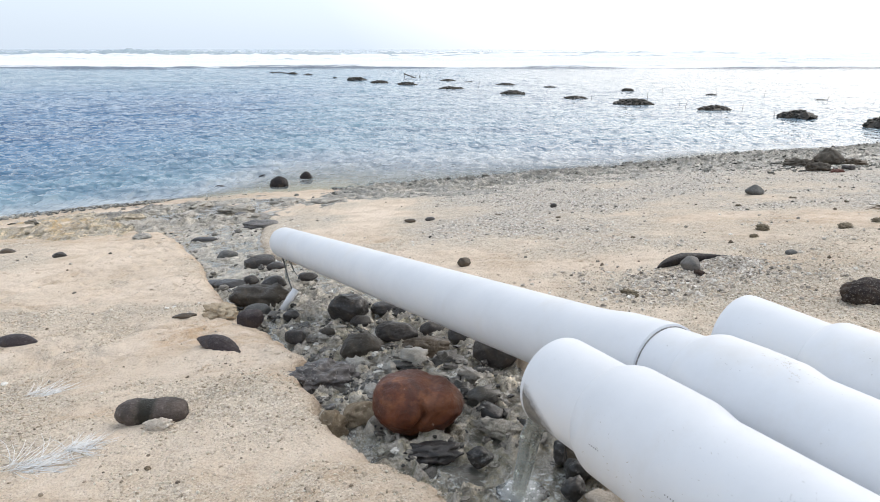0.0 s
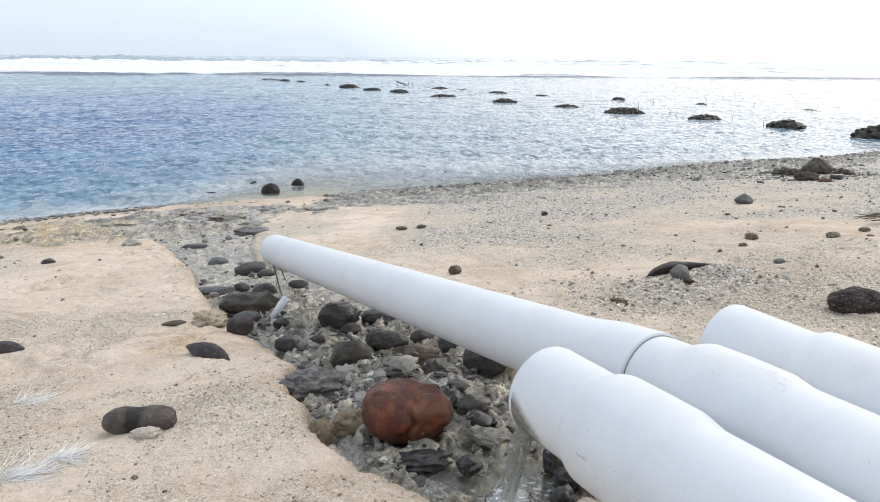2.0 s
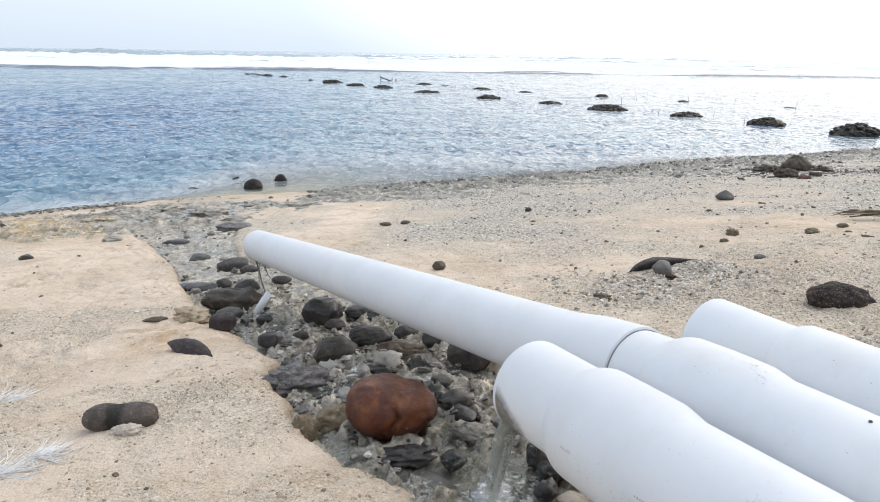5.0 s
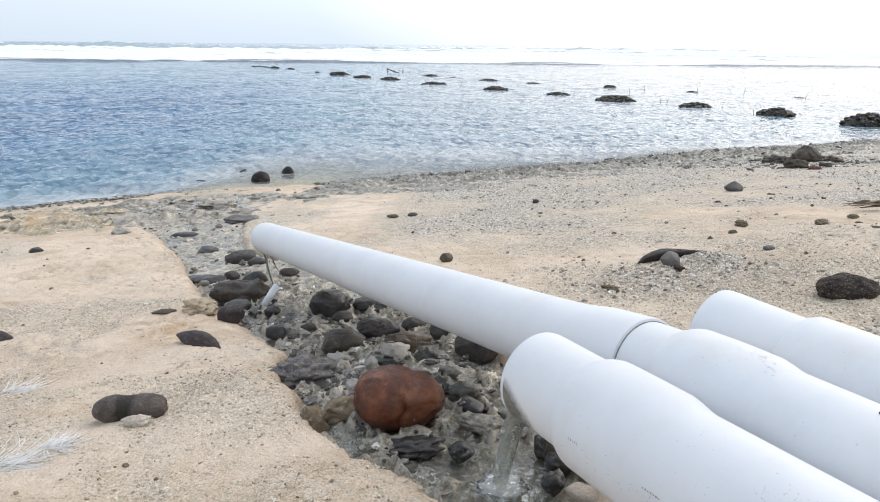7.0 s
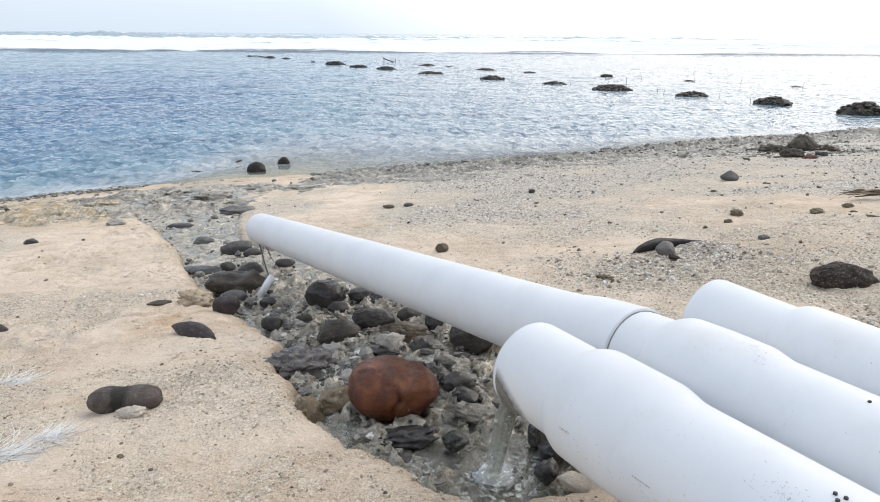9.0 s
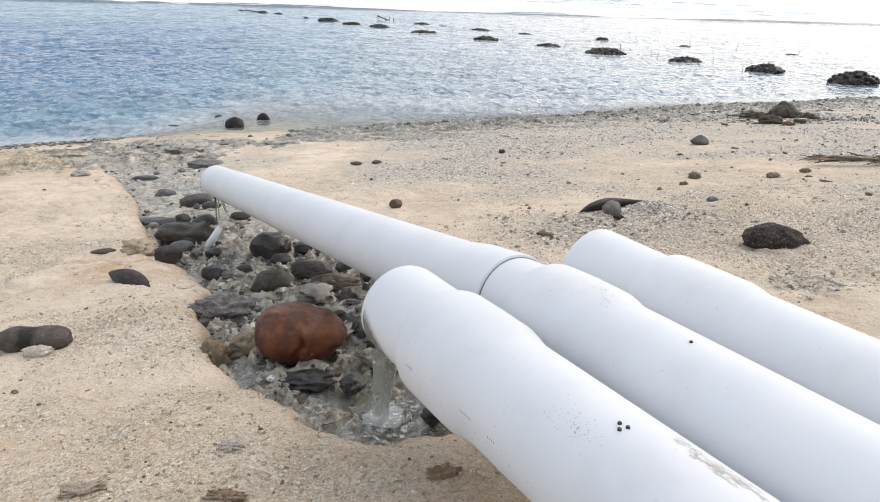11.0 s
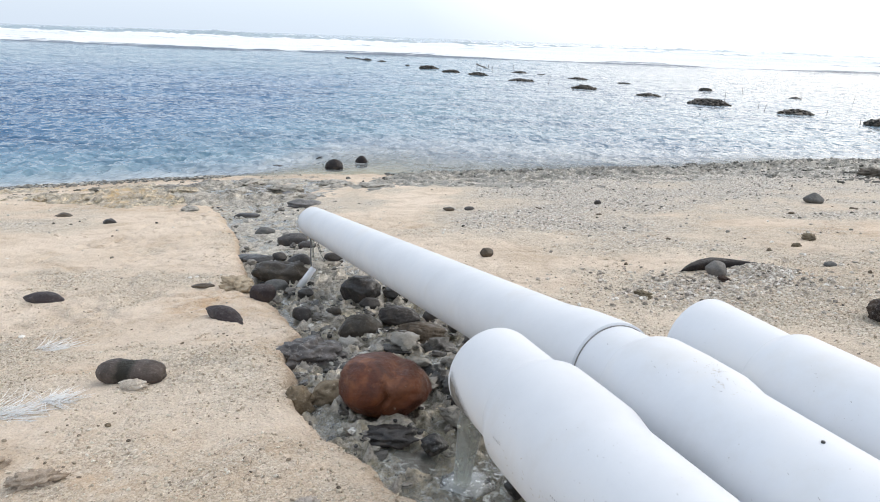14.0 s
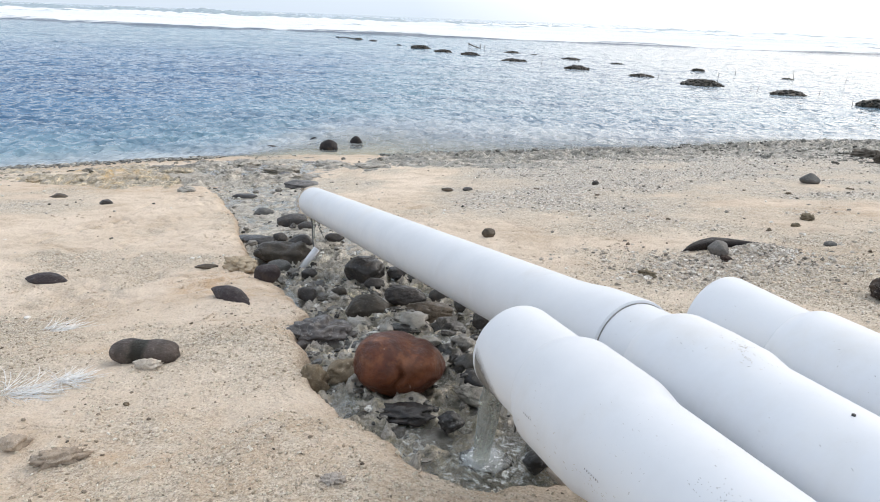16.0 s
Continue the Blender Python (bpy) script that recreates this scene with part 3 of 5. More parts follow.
# ---- ground ----
me, gx, gy = sheet(spread(-4.2, 4.4, 0.027, 2500), spread(0.7, 8.6, 0.027, 2500), SAND, "ground", ground_at)
ins, dd = in_channel(gx, gy), inland(gx, gy)
point_value(me, "gravel", gravel_at(gx, gy))
point_value(me, "bed", smooth(0.03, 0.14, ins + 0.12 * (cloud(gx, gy, 4, 21) - 0.5)) * smooth(9.0, 7.0, gy) * 0.9)
rust = np.zeros(gx.shape)
for cx, cy, rx, ry, amount in ((-1.75, 4.0, 0.35, 0.35, 0.9), (-1.35, 3.75, 0.4, 0.2, 0.6), (-1.5, 4.75, 0.5, 0.5, 0.5), (0.1, 1.2, 0.4, 0.18, 0.5), (0.6, 1.3, 0.25, 0.2, 0.6), (-0.9, 2.85, 0.3, 0.15, 0.5),
                               (-0.8, 1.5, 0.2, 0.1, 0.6), (2.6, 4.9, 0.8, 0.4, 0.4), (3.6, 6.8, 1.0, 0.5, 0.5), (-5.5, 8.3, 1.5, 0.5, 0.6), (-1.5, 2.45, 0.3, 0.1, 0.6)):
    rust = np.maximum(rust, amount * np.exp(-((gx - cx) / rx) ** 2 - ((gy - cy) / ry) ** 2))
rust = np.maximum(rust, 0.3 * smooth(2.3, 1.5, gy + 0.6 * (cloud(gx, gy, 1.2, 28) - 0.5)))
point_value(me, "rust", rust)
damp = 0.14 * smooth(0.55, 0.15, np.hypot((gx - 0.55) * 0.8, gy - 1.45) + 0.25 * (cloud(gx, gy, 3.0, 26) - 0.5))
point_value(me, "wet", np.maximum(damp, np.maximum(smooth(-0.06, 0.08, ins + 0.1 * (cloud(gx, gy, 2.2, 23) - 0.5)) * (0.9 - 0.55 * smooth(6.5, 8.5, gy)), smooth(3.0, 0.4, dd + 2.2 * (cloud(gx, gy, 0.6, 25) - 0.5)) * (0.45 + 0.55 * smooth(-4.0, -1.5, gx)))))
tagged(new("ground", me), "pale beige coral sand beach with coarse rubble", "sand beach", kind="structure")


# ---- sea ----
def crests(x, y, seed):
    """Sharp-topped wavelets, from -1 to 1."""
    n = 0.65 * lattice(x, y, seed) + 0.35 * lattice(x * 2.1 + 5, y * 2.1, seed + 1)
    return 1 - 4 * np.abs(n - 0.5)


def sea_height(x, y):
    far = np.hypot(x, y)
    bend = 0.5 * cloud(x, y, 0.3, 40, 2)
    gust = 0.45 + 0.9 * cloud(x * 0.6, y, 0.12, 49, 3)
    up = 0.058 * crests(x * 2.7, (y + bend) * 1.9, 41) * smooth(52, 24, far)
    up = up + 0.028 * crests(x * 3.9 + 3, (y + bend) * 3.0, 51) * smooth(32, 16, far)
    up = up + 0.045 * crests(x * 1.7, (y + bend) * 1.25, 43) * smooth(110, 40, far)
    up = up + 0.07 * crests(x * 0.5, (y + bend) * 0.55, 45) * smooth(15, 40, far) * smooth(170, 90, far)
    gust = gust * (1 - 0.35 * smooth(-2, 12, x))
    return up * gust * smooth(0.3, -1.6 + 1.0 * smooth(-4.5, -6.5, x), inland(x, y))


ys = list(np.arange(8.5, 42, 0.125))
while ys[-1] < 150:
    ys.append(ys[-1] + 0.0034 * ys[-1])
while ys[-1] < 4000:
    ys.append(ys[-1] * 1.12)
ys = np.array(ys)
us = spread(-1, 1, 2 / 470, 25, 1.25)
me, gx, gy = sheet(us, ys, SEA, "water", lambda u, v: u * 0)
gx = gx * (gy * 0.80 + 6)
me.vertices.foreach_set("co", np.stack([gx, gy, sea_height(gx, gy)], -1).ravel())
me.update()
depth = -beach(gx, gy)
# true depth, cut far out and rightward to paint the reflected sky pale
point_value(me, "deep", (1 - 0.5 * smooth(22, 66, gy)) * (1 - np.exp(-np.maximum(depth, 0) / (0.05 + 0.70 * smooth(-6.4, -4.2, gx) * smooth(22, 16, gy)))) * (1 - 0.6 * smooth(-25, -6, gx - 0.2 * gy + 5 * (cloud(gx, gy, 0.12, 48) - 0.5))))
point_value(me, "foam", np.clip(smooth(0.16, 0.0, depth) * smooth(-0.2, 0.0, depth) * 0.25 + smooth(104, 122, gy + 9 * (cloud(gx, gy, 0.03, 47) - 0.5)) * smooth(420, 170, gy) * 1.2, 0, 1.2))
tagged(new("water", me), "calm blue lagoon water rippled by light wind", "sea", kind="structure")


def breaker(y0, half, tall, deep, seed, cover, middle=0.0, broken=0.0, bare=0.0, material=SURF):
    """One long line of broken surf, with a steep face towards the land and an uneven crest."""
    xs = np.linspace(middle - half, middle + half, int(half * 2 / 0.9))
    crest = tall * (0.35 + 0.9 * cloud(xs, xs * 0, 0.035, seed, 5, 0.6)) * (0.9 + 0.2 * cloud(xs, xs * 0 + 9, 0.3, seed + 3, 3))
    crest = crest * smooth(0, 0.25 * half, half - np.abs(xs - middle))
    crest = crest * (1 - broken * smooth(0.56, 0.44, cloud(xs, xs * 0 + 2, 0.07, seed + 21, 3)))
    lean = 7 * (cloud(xs, xs * 0 + 3, 0.02, seed + 5) - 0.5)
    prof = [(-1.0, -0.05), (-0.62, 0.12), (-0.38, 0.45), (-0.2, 0.82), (0.0, 1.0), (0.25, 0.86), (0.6, 0.5), (1.0, 0.1), (1.3, -0.05)]
    verts, foams = [], []
    for j, (dy, dz) in enumerate(prof):
        rough = 0.35 * tall * (cloud(xs, xs * 0 + j * 5.0, 0.7, seed + 7, 3) - 0.5) * (0 < j < 8)
        verts.append(np.stack([xs, y0 + lean + dy * deep, np.maximum(dz * crest + rough, -0.05)], -1))
        foams.append(np.clip(cover - bare * smooth(20, -60, xs) - 0.55 * (0.6 < dz < 0.95) * (j < 4) * cloud(xs, xs * 0, 0.05, seed + 13) * 1.6 + 0.15 * (j < 2), 0, 1))
    n = len(xs)
    idx = np.arange(n * len(prof)).reshape(len(prof), n)
    quads = np.stack([idx[:-1, :-1], idx[:-1, 1:], idx[1:, 1:], idx[1:, :-1]], -1).reshape(-1, 4)
    me = mesh_of("breaking_wave", np.concatenate(verts), quads.tolist(), material)
    point_value(me, "foam", np.concatenate(foams))
    tagged(new("breaking_wave", me), "long white line of surf breaking on the reef", "wave", "lines of surf", "structure")


breaker(106, 36, 0.36, 2.0, 66, 0.12, -62, 0.9)
breaker(111, 130, 0.31, 1.3, 60, 0.14, 0.0, 0.85)
breaker(116, 130, 0.4, 2.0, 67, 0.55, 0.0, 0.9)
breaker(121, 150, 0.55, 3.0, 61, 0.95)
breaker(138, 190, 1.0, 4.0, 62, 1.0)
# the three farthest lines use the water colour paled for haze
breaker(160, 230, 1.5, 5.0, 63, 0.88, material=HAZED_SURF)
breaker(192, 280, 2.0, 7.0, 64, 0.92, material=HAZED_SURF)
breaker(240, 360, 2.7, 9.0, 65, 0.74, 0.0, 0.0, 0.4, HAZED_SURF)


# ---- stones ----
def ball_mesh(level):
    bm = bmesh.new()
    bmesh.ops.create_icosphere(bm, subdivisions=level, radius=1.0)
    v = np.array([p.co[:] for p in bm.verts])
    f = np.array([[p.index for p in q.verts] for q in bm.faces])
    bm.free()
    return v, f


BALLS = {k: ball_mesh(k) for k in (1, 2, 3, 4, 5)}


def rocky(v, seed, rough, freq=1.3, octaves=4):
    """Pushes unit directions in and out by noise, and gives the radius of each."""
    off = Vector((seed * 7.31, seed * 3.17, seed * 1.93))
    return np.array([1 + rough * noise.fractal(Vector(p) * freq + off, 0.9, 2.1, octaves) for p in v])


def stone(label, x, y, w, d, h, material, seed=1, turn=0.0, rough=0.10, sunk=0.28, name="stone", square=2.3, shape=None, group="", freq=1.2, category="stone", lift=0.0, hard=0.75):
    """A stone of that width across the view, depth and height, bedded in the ground."""
    v, f = BALLS[5 if w > 0.24 and y < 4.6 else 4 if y < 8 or w > 0.4 else 3]
    r = rocky(v, seed, rough, freq)
    body = (np.abs(v) ** square).sum(1) ** (-1 / square) * r
    rng = np.random.RandomState(seed + 900)
    for k in range(9):
        n = rng.normal(0, 1, 3)
        n = n / np.linalg.norm(n)
        flat = rng.uniform(0.74, 0.95) / np.maximum(v @ n, 0.05)
        body = np.where(flat < body, (1 - hard) * body + hard * flat, body)
    p = v * body[:, None]
    p = p * np.array([w, d, h]) / (p.max(0) - p.min(0))
    if shape is not None:
        p = shape(p)
    fine = rocky(v, seed + 50, 0.018, 7.0, 3)
    p = p * fine[:, None]
    ob = new(name, mesh_of(name, p, f.tolist(), material))
    face = 3
    bed = spot(x, y)
    if y < 8 and in_channel(np.array([x]), np.array([y]))[0] > 0.03:
        bed = float(beach(np.array([x]), np.array([y]))[0]) - 0.098
    ob.matrix_world = pose(x, y, bed + h * (0.5 - sunk) + lift, 0, 0, face + turn)
    return tagged(ob, label, category, group)


def red_shape(p):
    """Broad shoulders, a narrower foot, flattened sides, and one short slanting crack on the front."""
    p = p.copy()
    low = np.clip(-p[:, 2] / 0.125, 0, 1)
    p[:, 0] *= 1 - 0.36 * low ** 1.3
    p[:, 1] *= 1 - 0.22 * low
    p[:, 2] *= 1 - 0.10 * np.clip(p[:, 0] / 0.2, -1, 1) * (p[:, 2] > 0)
    front = np.clip(-p[:, 1] / 0.1, 0, 1)
    line = 0.022 + 0.22 * (p[:, 2] - 0.02) + 0.010 * np.sin(p[:, 2] * 60)
    fade = np.exp(-((p[:, 2] - 0.015) / 0.06) ** 2)
    p[:, 1] += 0.050 * front * fade * np.exp(-((p[:, 0] - line) / 0.014) ** 2)
    p[:, 1] += 0.022 * front * fade * smooth(0.0, 0.05, p[:, 0] - line) * smooth(0.13, 0.05, p[:, 0] - line)
    crown = np.exp(-((p[:, 0] - 0.055) / 0.04) ** 2) * np.clip(p[:, 2] / 0.12, 0, 1)
    p[:, 2] -= 0.016 * crown
    return p


def waist(p):
    p = p.copy()
    p[:, 1:] *= (1 - 0.16 * np.exp(-((p[:, 0] + 0.01) / 0.045) ** 2))[:, None]
    return p


def lobes(p):
    """A rounder, higher end and a long low one, with a saddle between them."""
    p = p.copy()
    p[:, 2] *= 0.86 + 0.30 * smooth(0.06, 0.16, p[:, 0]) - 0.10 * np.exp(-((p[:, 0] - 0.06) / 0.03) ** 2)
    p[:, 1] *= 0.9 + 0.25 * smooth(0.06, 0.16, p[:, 0])
    return p


def arch(p):
    p = p.copy()
    p[:, 1:] *= (1.15 - 2.2 * np.abs(p[:, 0]) ** 1.3 * (1 + 0.6 * (p[:, 0] > 0)))[:, None].clip(0.35)
    p[:, 2] += 0.012 - np.where(p[:, 0] < 0, 0.2, -0.25) * p[:, 0] ** 2
    p[:, 1] -= np.where(p[:, 0] < 0, 1.5, 0.4) * p[:, 0] ** 2 - 0.03
    return p


def blade(p):
    """Thin pointed ends, and an arched back."""
    p = p.copy()
    end = np.abs(p[:, 0]) / np.abs(p[:, 0]).max()
    p[:, 1:] *= (1 - 0.55 * end ** 2)[:, None]
    p[:, 2] -= 0.25 * np.abs(p[:, 2]).max() * end ** 2
    return p


def dome(p):
    p = p.copy()
    up = np.clip(p[:, 2] / max(p[:, 2].max(), 1e-6), 0, 1)
    p[:, :2] *= (1 - 0.14 * up)[:, None]
    return p


def peak(p):
    p = p.copy()
    up = np.clip(p[:, 2] / max(p[:, 2].max(), 1e-6), 0, 1)
    p[:, :2] *= (1 - 0.62 * up)[:, None]
    return p


stone("rust-red weathered boulder with a cleft, in the running channel", -0.107, 2.36, 0.40, 0.34, 0.262, RED, 3, 0, 0.07, 0.12, "boulder", 2.35, red_shape, category="boulder", hard=0.1)
stone("long brown-grey stone with a dark mossy band on the sand", -1.25, 2.31, 0.306, 0.15, 0.115, MOSSY, 4, 4, 0.05, 0.2, square=2.8, shape=waist, hard=0.1)
stone("small pale coral lump leaning on a long stone", -1.17, 2.20, 0.13, 0.06, 0.055, PALECORAL, 5, 12, 0.42, 0.2, "coral_piece", category="coral", freq=2.6, hard=0.1)
stone("smooth olive-black round stone in the wet channel", -0.56, 3.58, 0.275, 0.235, 0.155, OLIVE, 6, 8, 0.07, 0.25)
stone("black wet glossy stone among channel rubble", -0.82, 4.49, 0.30, 0.25, 0.20, WETDARK, 7, -20, 0.13, 0.2, square=2.8, freq=1.5)
stone("flat black wet stone under the long pipe", -0.53, 4.58, 0.26, 0.2, 0.11, WETDARK, 8, 10, 0.12)
stone("long grey-black rounded stone in the channel", -0.38, 3.88, 0.295, 0.19, 0.14, DARK, 9, -8, 0.14, 0.25, square=2.7, freq=1.8, hard=0.4)
stone("small dark stone touching a longer one", -0.15, 3.93, 0.16, 0.14, 0.12, DARK, 10, 0, 0.08)
stone("craggy brown coral rock in the channel", -0.15, 3.45, 0.30, 0.22, 0.13, BROWNROCK, 11, -5, 0.3, 0.25, "rock", category="rock", freq=2.2)
stone("dark round stone beneath the long pipe", 0.07, 3.72, 0.21, 0.18, 0.14, WETDARK, 12, 0, 0.07)
stone("large dark round stone beneath the long pipe", 0.25, 3.24, 0.25, 0.21, 0.17, DARK, 13, 0, 0.06, 0.2)
stone("big lumpy brown-black stone under the pipe mouth", -1.71, 5.06, 0.52, 0.34, 0.21, OLIVE, 14, -6, 0.30, 0.22, "boulder", freq=1.7, category="boulder", hard=0.25, shape=lobes)
stone("dark smooth stone behind a lumpy boulder", -1.74, 5.63, 0.24, 0.2, 0.13, DARK, 15, 5, 0.07)
stone("dark low stone near the pipe mouth", -1.47, 5.82, 0.19, 0.16, 0.10, DARK, 16, 0, 0.07)
stone("long smooth dark stone in the upper channel", -2.19, 6.6, 0.34, 0.25, 0.16, DARK, 17, 6, 0.07, 0.25, square=2.7)
stone("dark flat stone beside a longer dark one", -1.95, 6.4, 0.2, 0.17, 0.10, DARK, 18, -10, 0.1)
stone("low dark brown stone in shallow water", -2.2, 5.73, 0.3, 0.18, 0.075, WETDARK, 19, 0, 0.13)
stone("small dark stone in shallow water", -2.03, 5.82, 0.15, 0.13, 0.10, DARK, 20, 0, 0.1)
stone("greenish grey flat-topped stone in the channel", -1.6, 4.74, 0.21, 0.16, 0.095, GREYSTONE, 21, 0, 0.1)
stone("dark rounded stone set in the sand bank", -1.47, 4.18, 0.19, 0.16, 0.16, PURPLE, 22, 30, 0.1, 0.25)
stone("tan reef rock crumbling out of the sand bank", -1.77, 4.40, 0.27, 0.22, 0.18, TANROCK, 23, 15, 0.5, 0.36, "rock", category="rock", freq=2.4, hard=0.5)
stone("thin dark chip beside a tan reef rock", -2.02, 4.33, 0.18, 0.07, 0.04, BROWNROCK, 24, 12, 0.2)
for x, y, w, h, paint in ((-1.10, 3.98, 0.15, 0.09, DARK), (-0.88, 4.02, 0.12, 0.08, OLIVE), (-0.69, 4.26, 0.16, 0.08, DARK), (-2.40, 5.8, 0.22, 0.06, WETDARK), (0.21, 2.5, 0.14, 0.06, WETDARK), (-1.27, 4.52, 0.13, 0.08, WETDARK)):
    stone("small dark wet stone bedded in the channel rubble", x, y, w, w * 0.75, h, paint, int(100 * y), 40 * y, 0.14, 0.25, group="small channel stones")
stone("purple-grey slab half sunk in the sand", -1.48, 3.61, 0.43, 0.15, 0.115, PURPLE, 25, -34, 0.10, 0.42, square=1.9, shape=blade, hard=0.2)
stone("dark flat stone half sunk in the sand", -3.09, 3.96, 0.37, 0.17, 0.09, PURPLE, 26, -4, 0.1, 0.38, square=1.9, shape=blade, hard=0.15)
stone("small dark stone standing out of smooth sand", -4.72, 7.02, 0.18, 0.12, 0.08, DARK, 27, 0, 0.2, shape=blade)
stone("low brown-black stone lying on pale sand", -5.68, 7.45, 0.27, 0.16, 0.09, BROWNROCK, 78, 0, 0.2, shape=blade)
stone("dark low ledge stone at the outwash", -3.42, 8.1, 0.34, 0.2, 0.07, WETDARK, 28, 8, 0.18)
stone("mottled grey stone in the outwash", -2.76, 7.12, 0.24, 0.19, 0.13, GREYSTONE, 29, 0, 0.18)
stone("dark wet rock where the outwash meets sand", -2.95, 9.0, 0.5, 0.38, 0.12, SLAB, 30, 10, 0.3, freq=2.0)
stone("rough grey slab at the edge of the sand bank", -0.66, 2.95, 0.43, 0.32, 0.17, MAUVE, 31, 8, 0.36, 0.38, "rock", category="rock", freq=2.6, hard=0.35)
stone("yellowish crumbling reef rock in the sand bank", -0.47, 2.28, 0.14, 0.12, 0.14, BROWNTAN, 32, 0, 0.42, 0.35, "rock", category="rock", freq=2.2)
stone("tan coral rock beside the red boulder", -0.36, 2.42, 0.22, 0.2, 0.11, BROWNTAN, 33, 40, 0.42, 0.35, "rock", category="rock", freq=2.2)
stone("jagged black wet rock below the red boulder", -0.02, 2.10, 0.24, 0.14, 0.062, WETDARK, 34, 12, 0.75, 0.25, "rock", category="rock", freq=2.8, hard=0.3)
stone("flat layered grey rock beside the red boulder", 0.24, 2.33, 0.24, 0.13, 0.06, FANROCK, 35, -20, 0.45, 0.25, "rock", category="rock", freq=2.8, hard=0.4)
stone("knobbly dark rock by the splash pool", 0.16, 2.06, 0.11, 0.09, 0.08, CRUSTED, 36, 0, 0.4, 0.2, "rock", category="rock", freq=2.0)
stone("craggy grey-black rock behind the falling water", 0.56, 2.08, 0.17, 0.2, 0.15, BROWNROCK, 37, 10, 0.3, 0.2, "rock", category="rock", freq=2.2)
stone("knobbly black rock crusted white beside the falling water", 0.50, 2.10, 0.12, 0.11, 0.12, CRUSTED, 66, 0, 0.28, 0.15, "rock", category="rock", freq=2.2)
stone("knobbly black rock crusted white by the pool", 0.52, 1.98, 0.11, 0.10, 0.10, CRUSTED, 67, 30, 0.3, 0.15, "rock", category="rock", freq=2.4)
stone("small crusted rock at the pool's rim", 0.49, 1.86, 0.10, 0.09, 0.08, CRUSTED, 68, 60, 0.3, 0.15, "rock", category="rock", freq=2.4)
stone("pale flat coral stone at the pool's edge", 0.60, 1.80, 0.16, 0.09, 0.06, PALECORAL, 38, -30, 0.2, 0.2, "coral_piece", category="coral")
stone("small round dark stone on clean sand", 0.036, 5.58, 0.125, 0.1, 0.1, BROWNROCK, 39, 0, 0.2, 0.2)
stone("pointed grey stone on the shingle", 3.98, 9.08, 0.26, 0.22, 0.16, GREYSTONE, 40, 0, 0.08, 0.2, shape=peak)
stone("long black curved stone lying on the sand", 1.86, 5.08, 0.68, 0.10, 0.08, BLACKSTONE, 41, 6, 0.06, 0.18, shape=arch)
stone("rounded grey stone leaning on a black one", 1.79, 4.80, 0.16, 0.14, 0.13, SMOOTHGREY, 42, 0, 0.07, 0.2)
stone("broad dark pitted boulder sunk in the sand", 2.55, 3.75, 0.39, 0.29, 0.20, SPECKLED, 44, 0, 0.2, 0.33, "boulder", category="boulder", shape=dome, freq=1.6, hard=0.25)
stone("smaller dark lobe beside a broad boulder", 2.70, 3.80, 0.2, 0.18, 0.10, SPECKLED, 45, 0, 0.10, 0.3, freq=1.6, shape=dome, hard=0.2)
stone("tiny dark pebble lying on the shingle", 1.25, 9.19, 0.1, 0.09, 0.08, DARK, 47, 0, 0.1)
stone("flat brown pebble lying on the shingle", -0.74, 8.49, 0.16, 0.12, 0.06, BROWNROCK, 48, 0, 0.15)
stone("dark pebble lying on the shingle", -0.48, 8.66, 0.14, 0.11, 0.06, DARK, 49, 0, 0.15)
stone("flat grey pebble on the upper sand", 2.69, 5.13, 0.10, 0.08, 0.045, GREYSTONE, 51, 0, 0.15)
stone("black round rock at the water's edge", -4.40, 14.8, 0.43, 0.36, 0.37, BLACKSTONE, 52, 0, 0.10, 0.22, shape=dome, hard=0.2)
stone("black round rock standing in shallow sea", -3.98, 15.65, 0.32, 0.28, 0.35, BLACKSTONE, 53, 0, 0.10, 0.2, shape=dome, hard=0.2)
stone("low black rock awash in the shallows", -5.14, 15.95, 0.24, 0.2, 0.24, BLACKSTONE, 54, 0, 0.15, 0.2, shape=dome, lift=0.03)
stone("flat dark rock awash in the shallows", -5.72, 14.6, 0.26, 0.2, 0.14, BLACKSTONE, 55, 0, 0.12, 0.2, lift=0.03)
stone("brown dirt-covered rock at the top of the shore ridge", 7.6, 14.3, 0.66, 0.55, 0.46, RIDGE, 56, 0, 0.42, 0.2, "boulder", shape=peak, category="boulder", freq=2.2, hard=0.3)
stone("low dirt-covered mound beside the ridge's peak", 7.0, 14.3, 0.8, 0.5, 0.26, RIDGE, 86, 0, 0.6, 0.35, "rock", category="rock", freq=2.6, hard=0.1)
stone("crumbling tan rock in the shore ridge", 6.62, 12.75, 0.42, 0.4, 0.27, RIDGE, 57, 0, 0.7, 0.3, "boulder", category="boulder", freq=2.6, hard=0.2)
stone("dark low rock in the shore ridge", 7.95, 13.9, 0.5, 0.4, 0.2, BROWNROCK, 58, 0, 0.65, 0.25, "boulder", category="boulder", freq=2.6, hard=0.2)
stone("dark small rock below the shore ridge", 7.2, 12.8, 0.26, 0.2, 0.14, WETDARK, 59, 0, 0.15, 0.25)
stone("long grey-brown coral branch lying on the near sand", -1.02, 1.46, 0.19, 0.07, 0.065, GREYTAN, 61, 24, 0.6, 0.28, "coral_piece", category="coral", freq=3.2, hard=0.1)
stone("pale coral stone lying on the near sand", -1.24, 1.53, 0.12, 0.09, 0.065, GREYTAN, 62, 0, 0.6, 0.3, "coral_piece", category="coral")
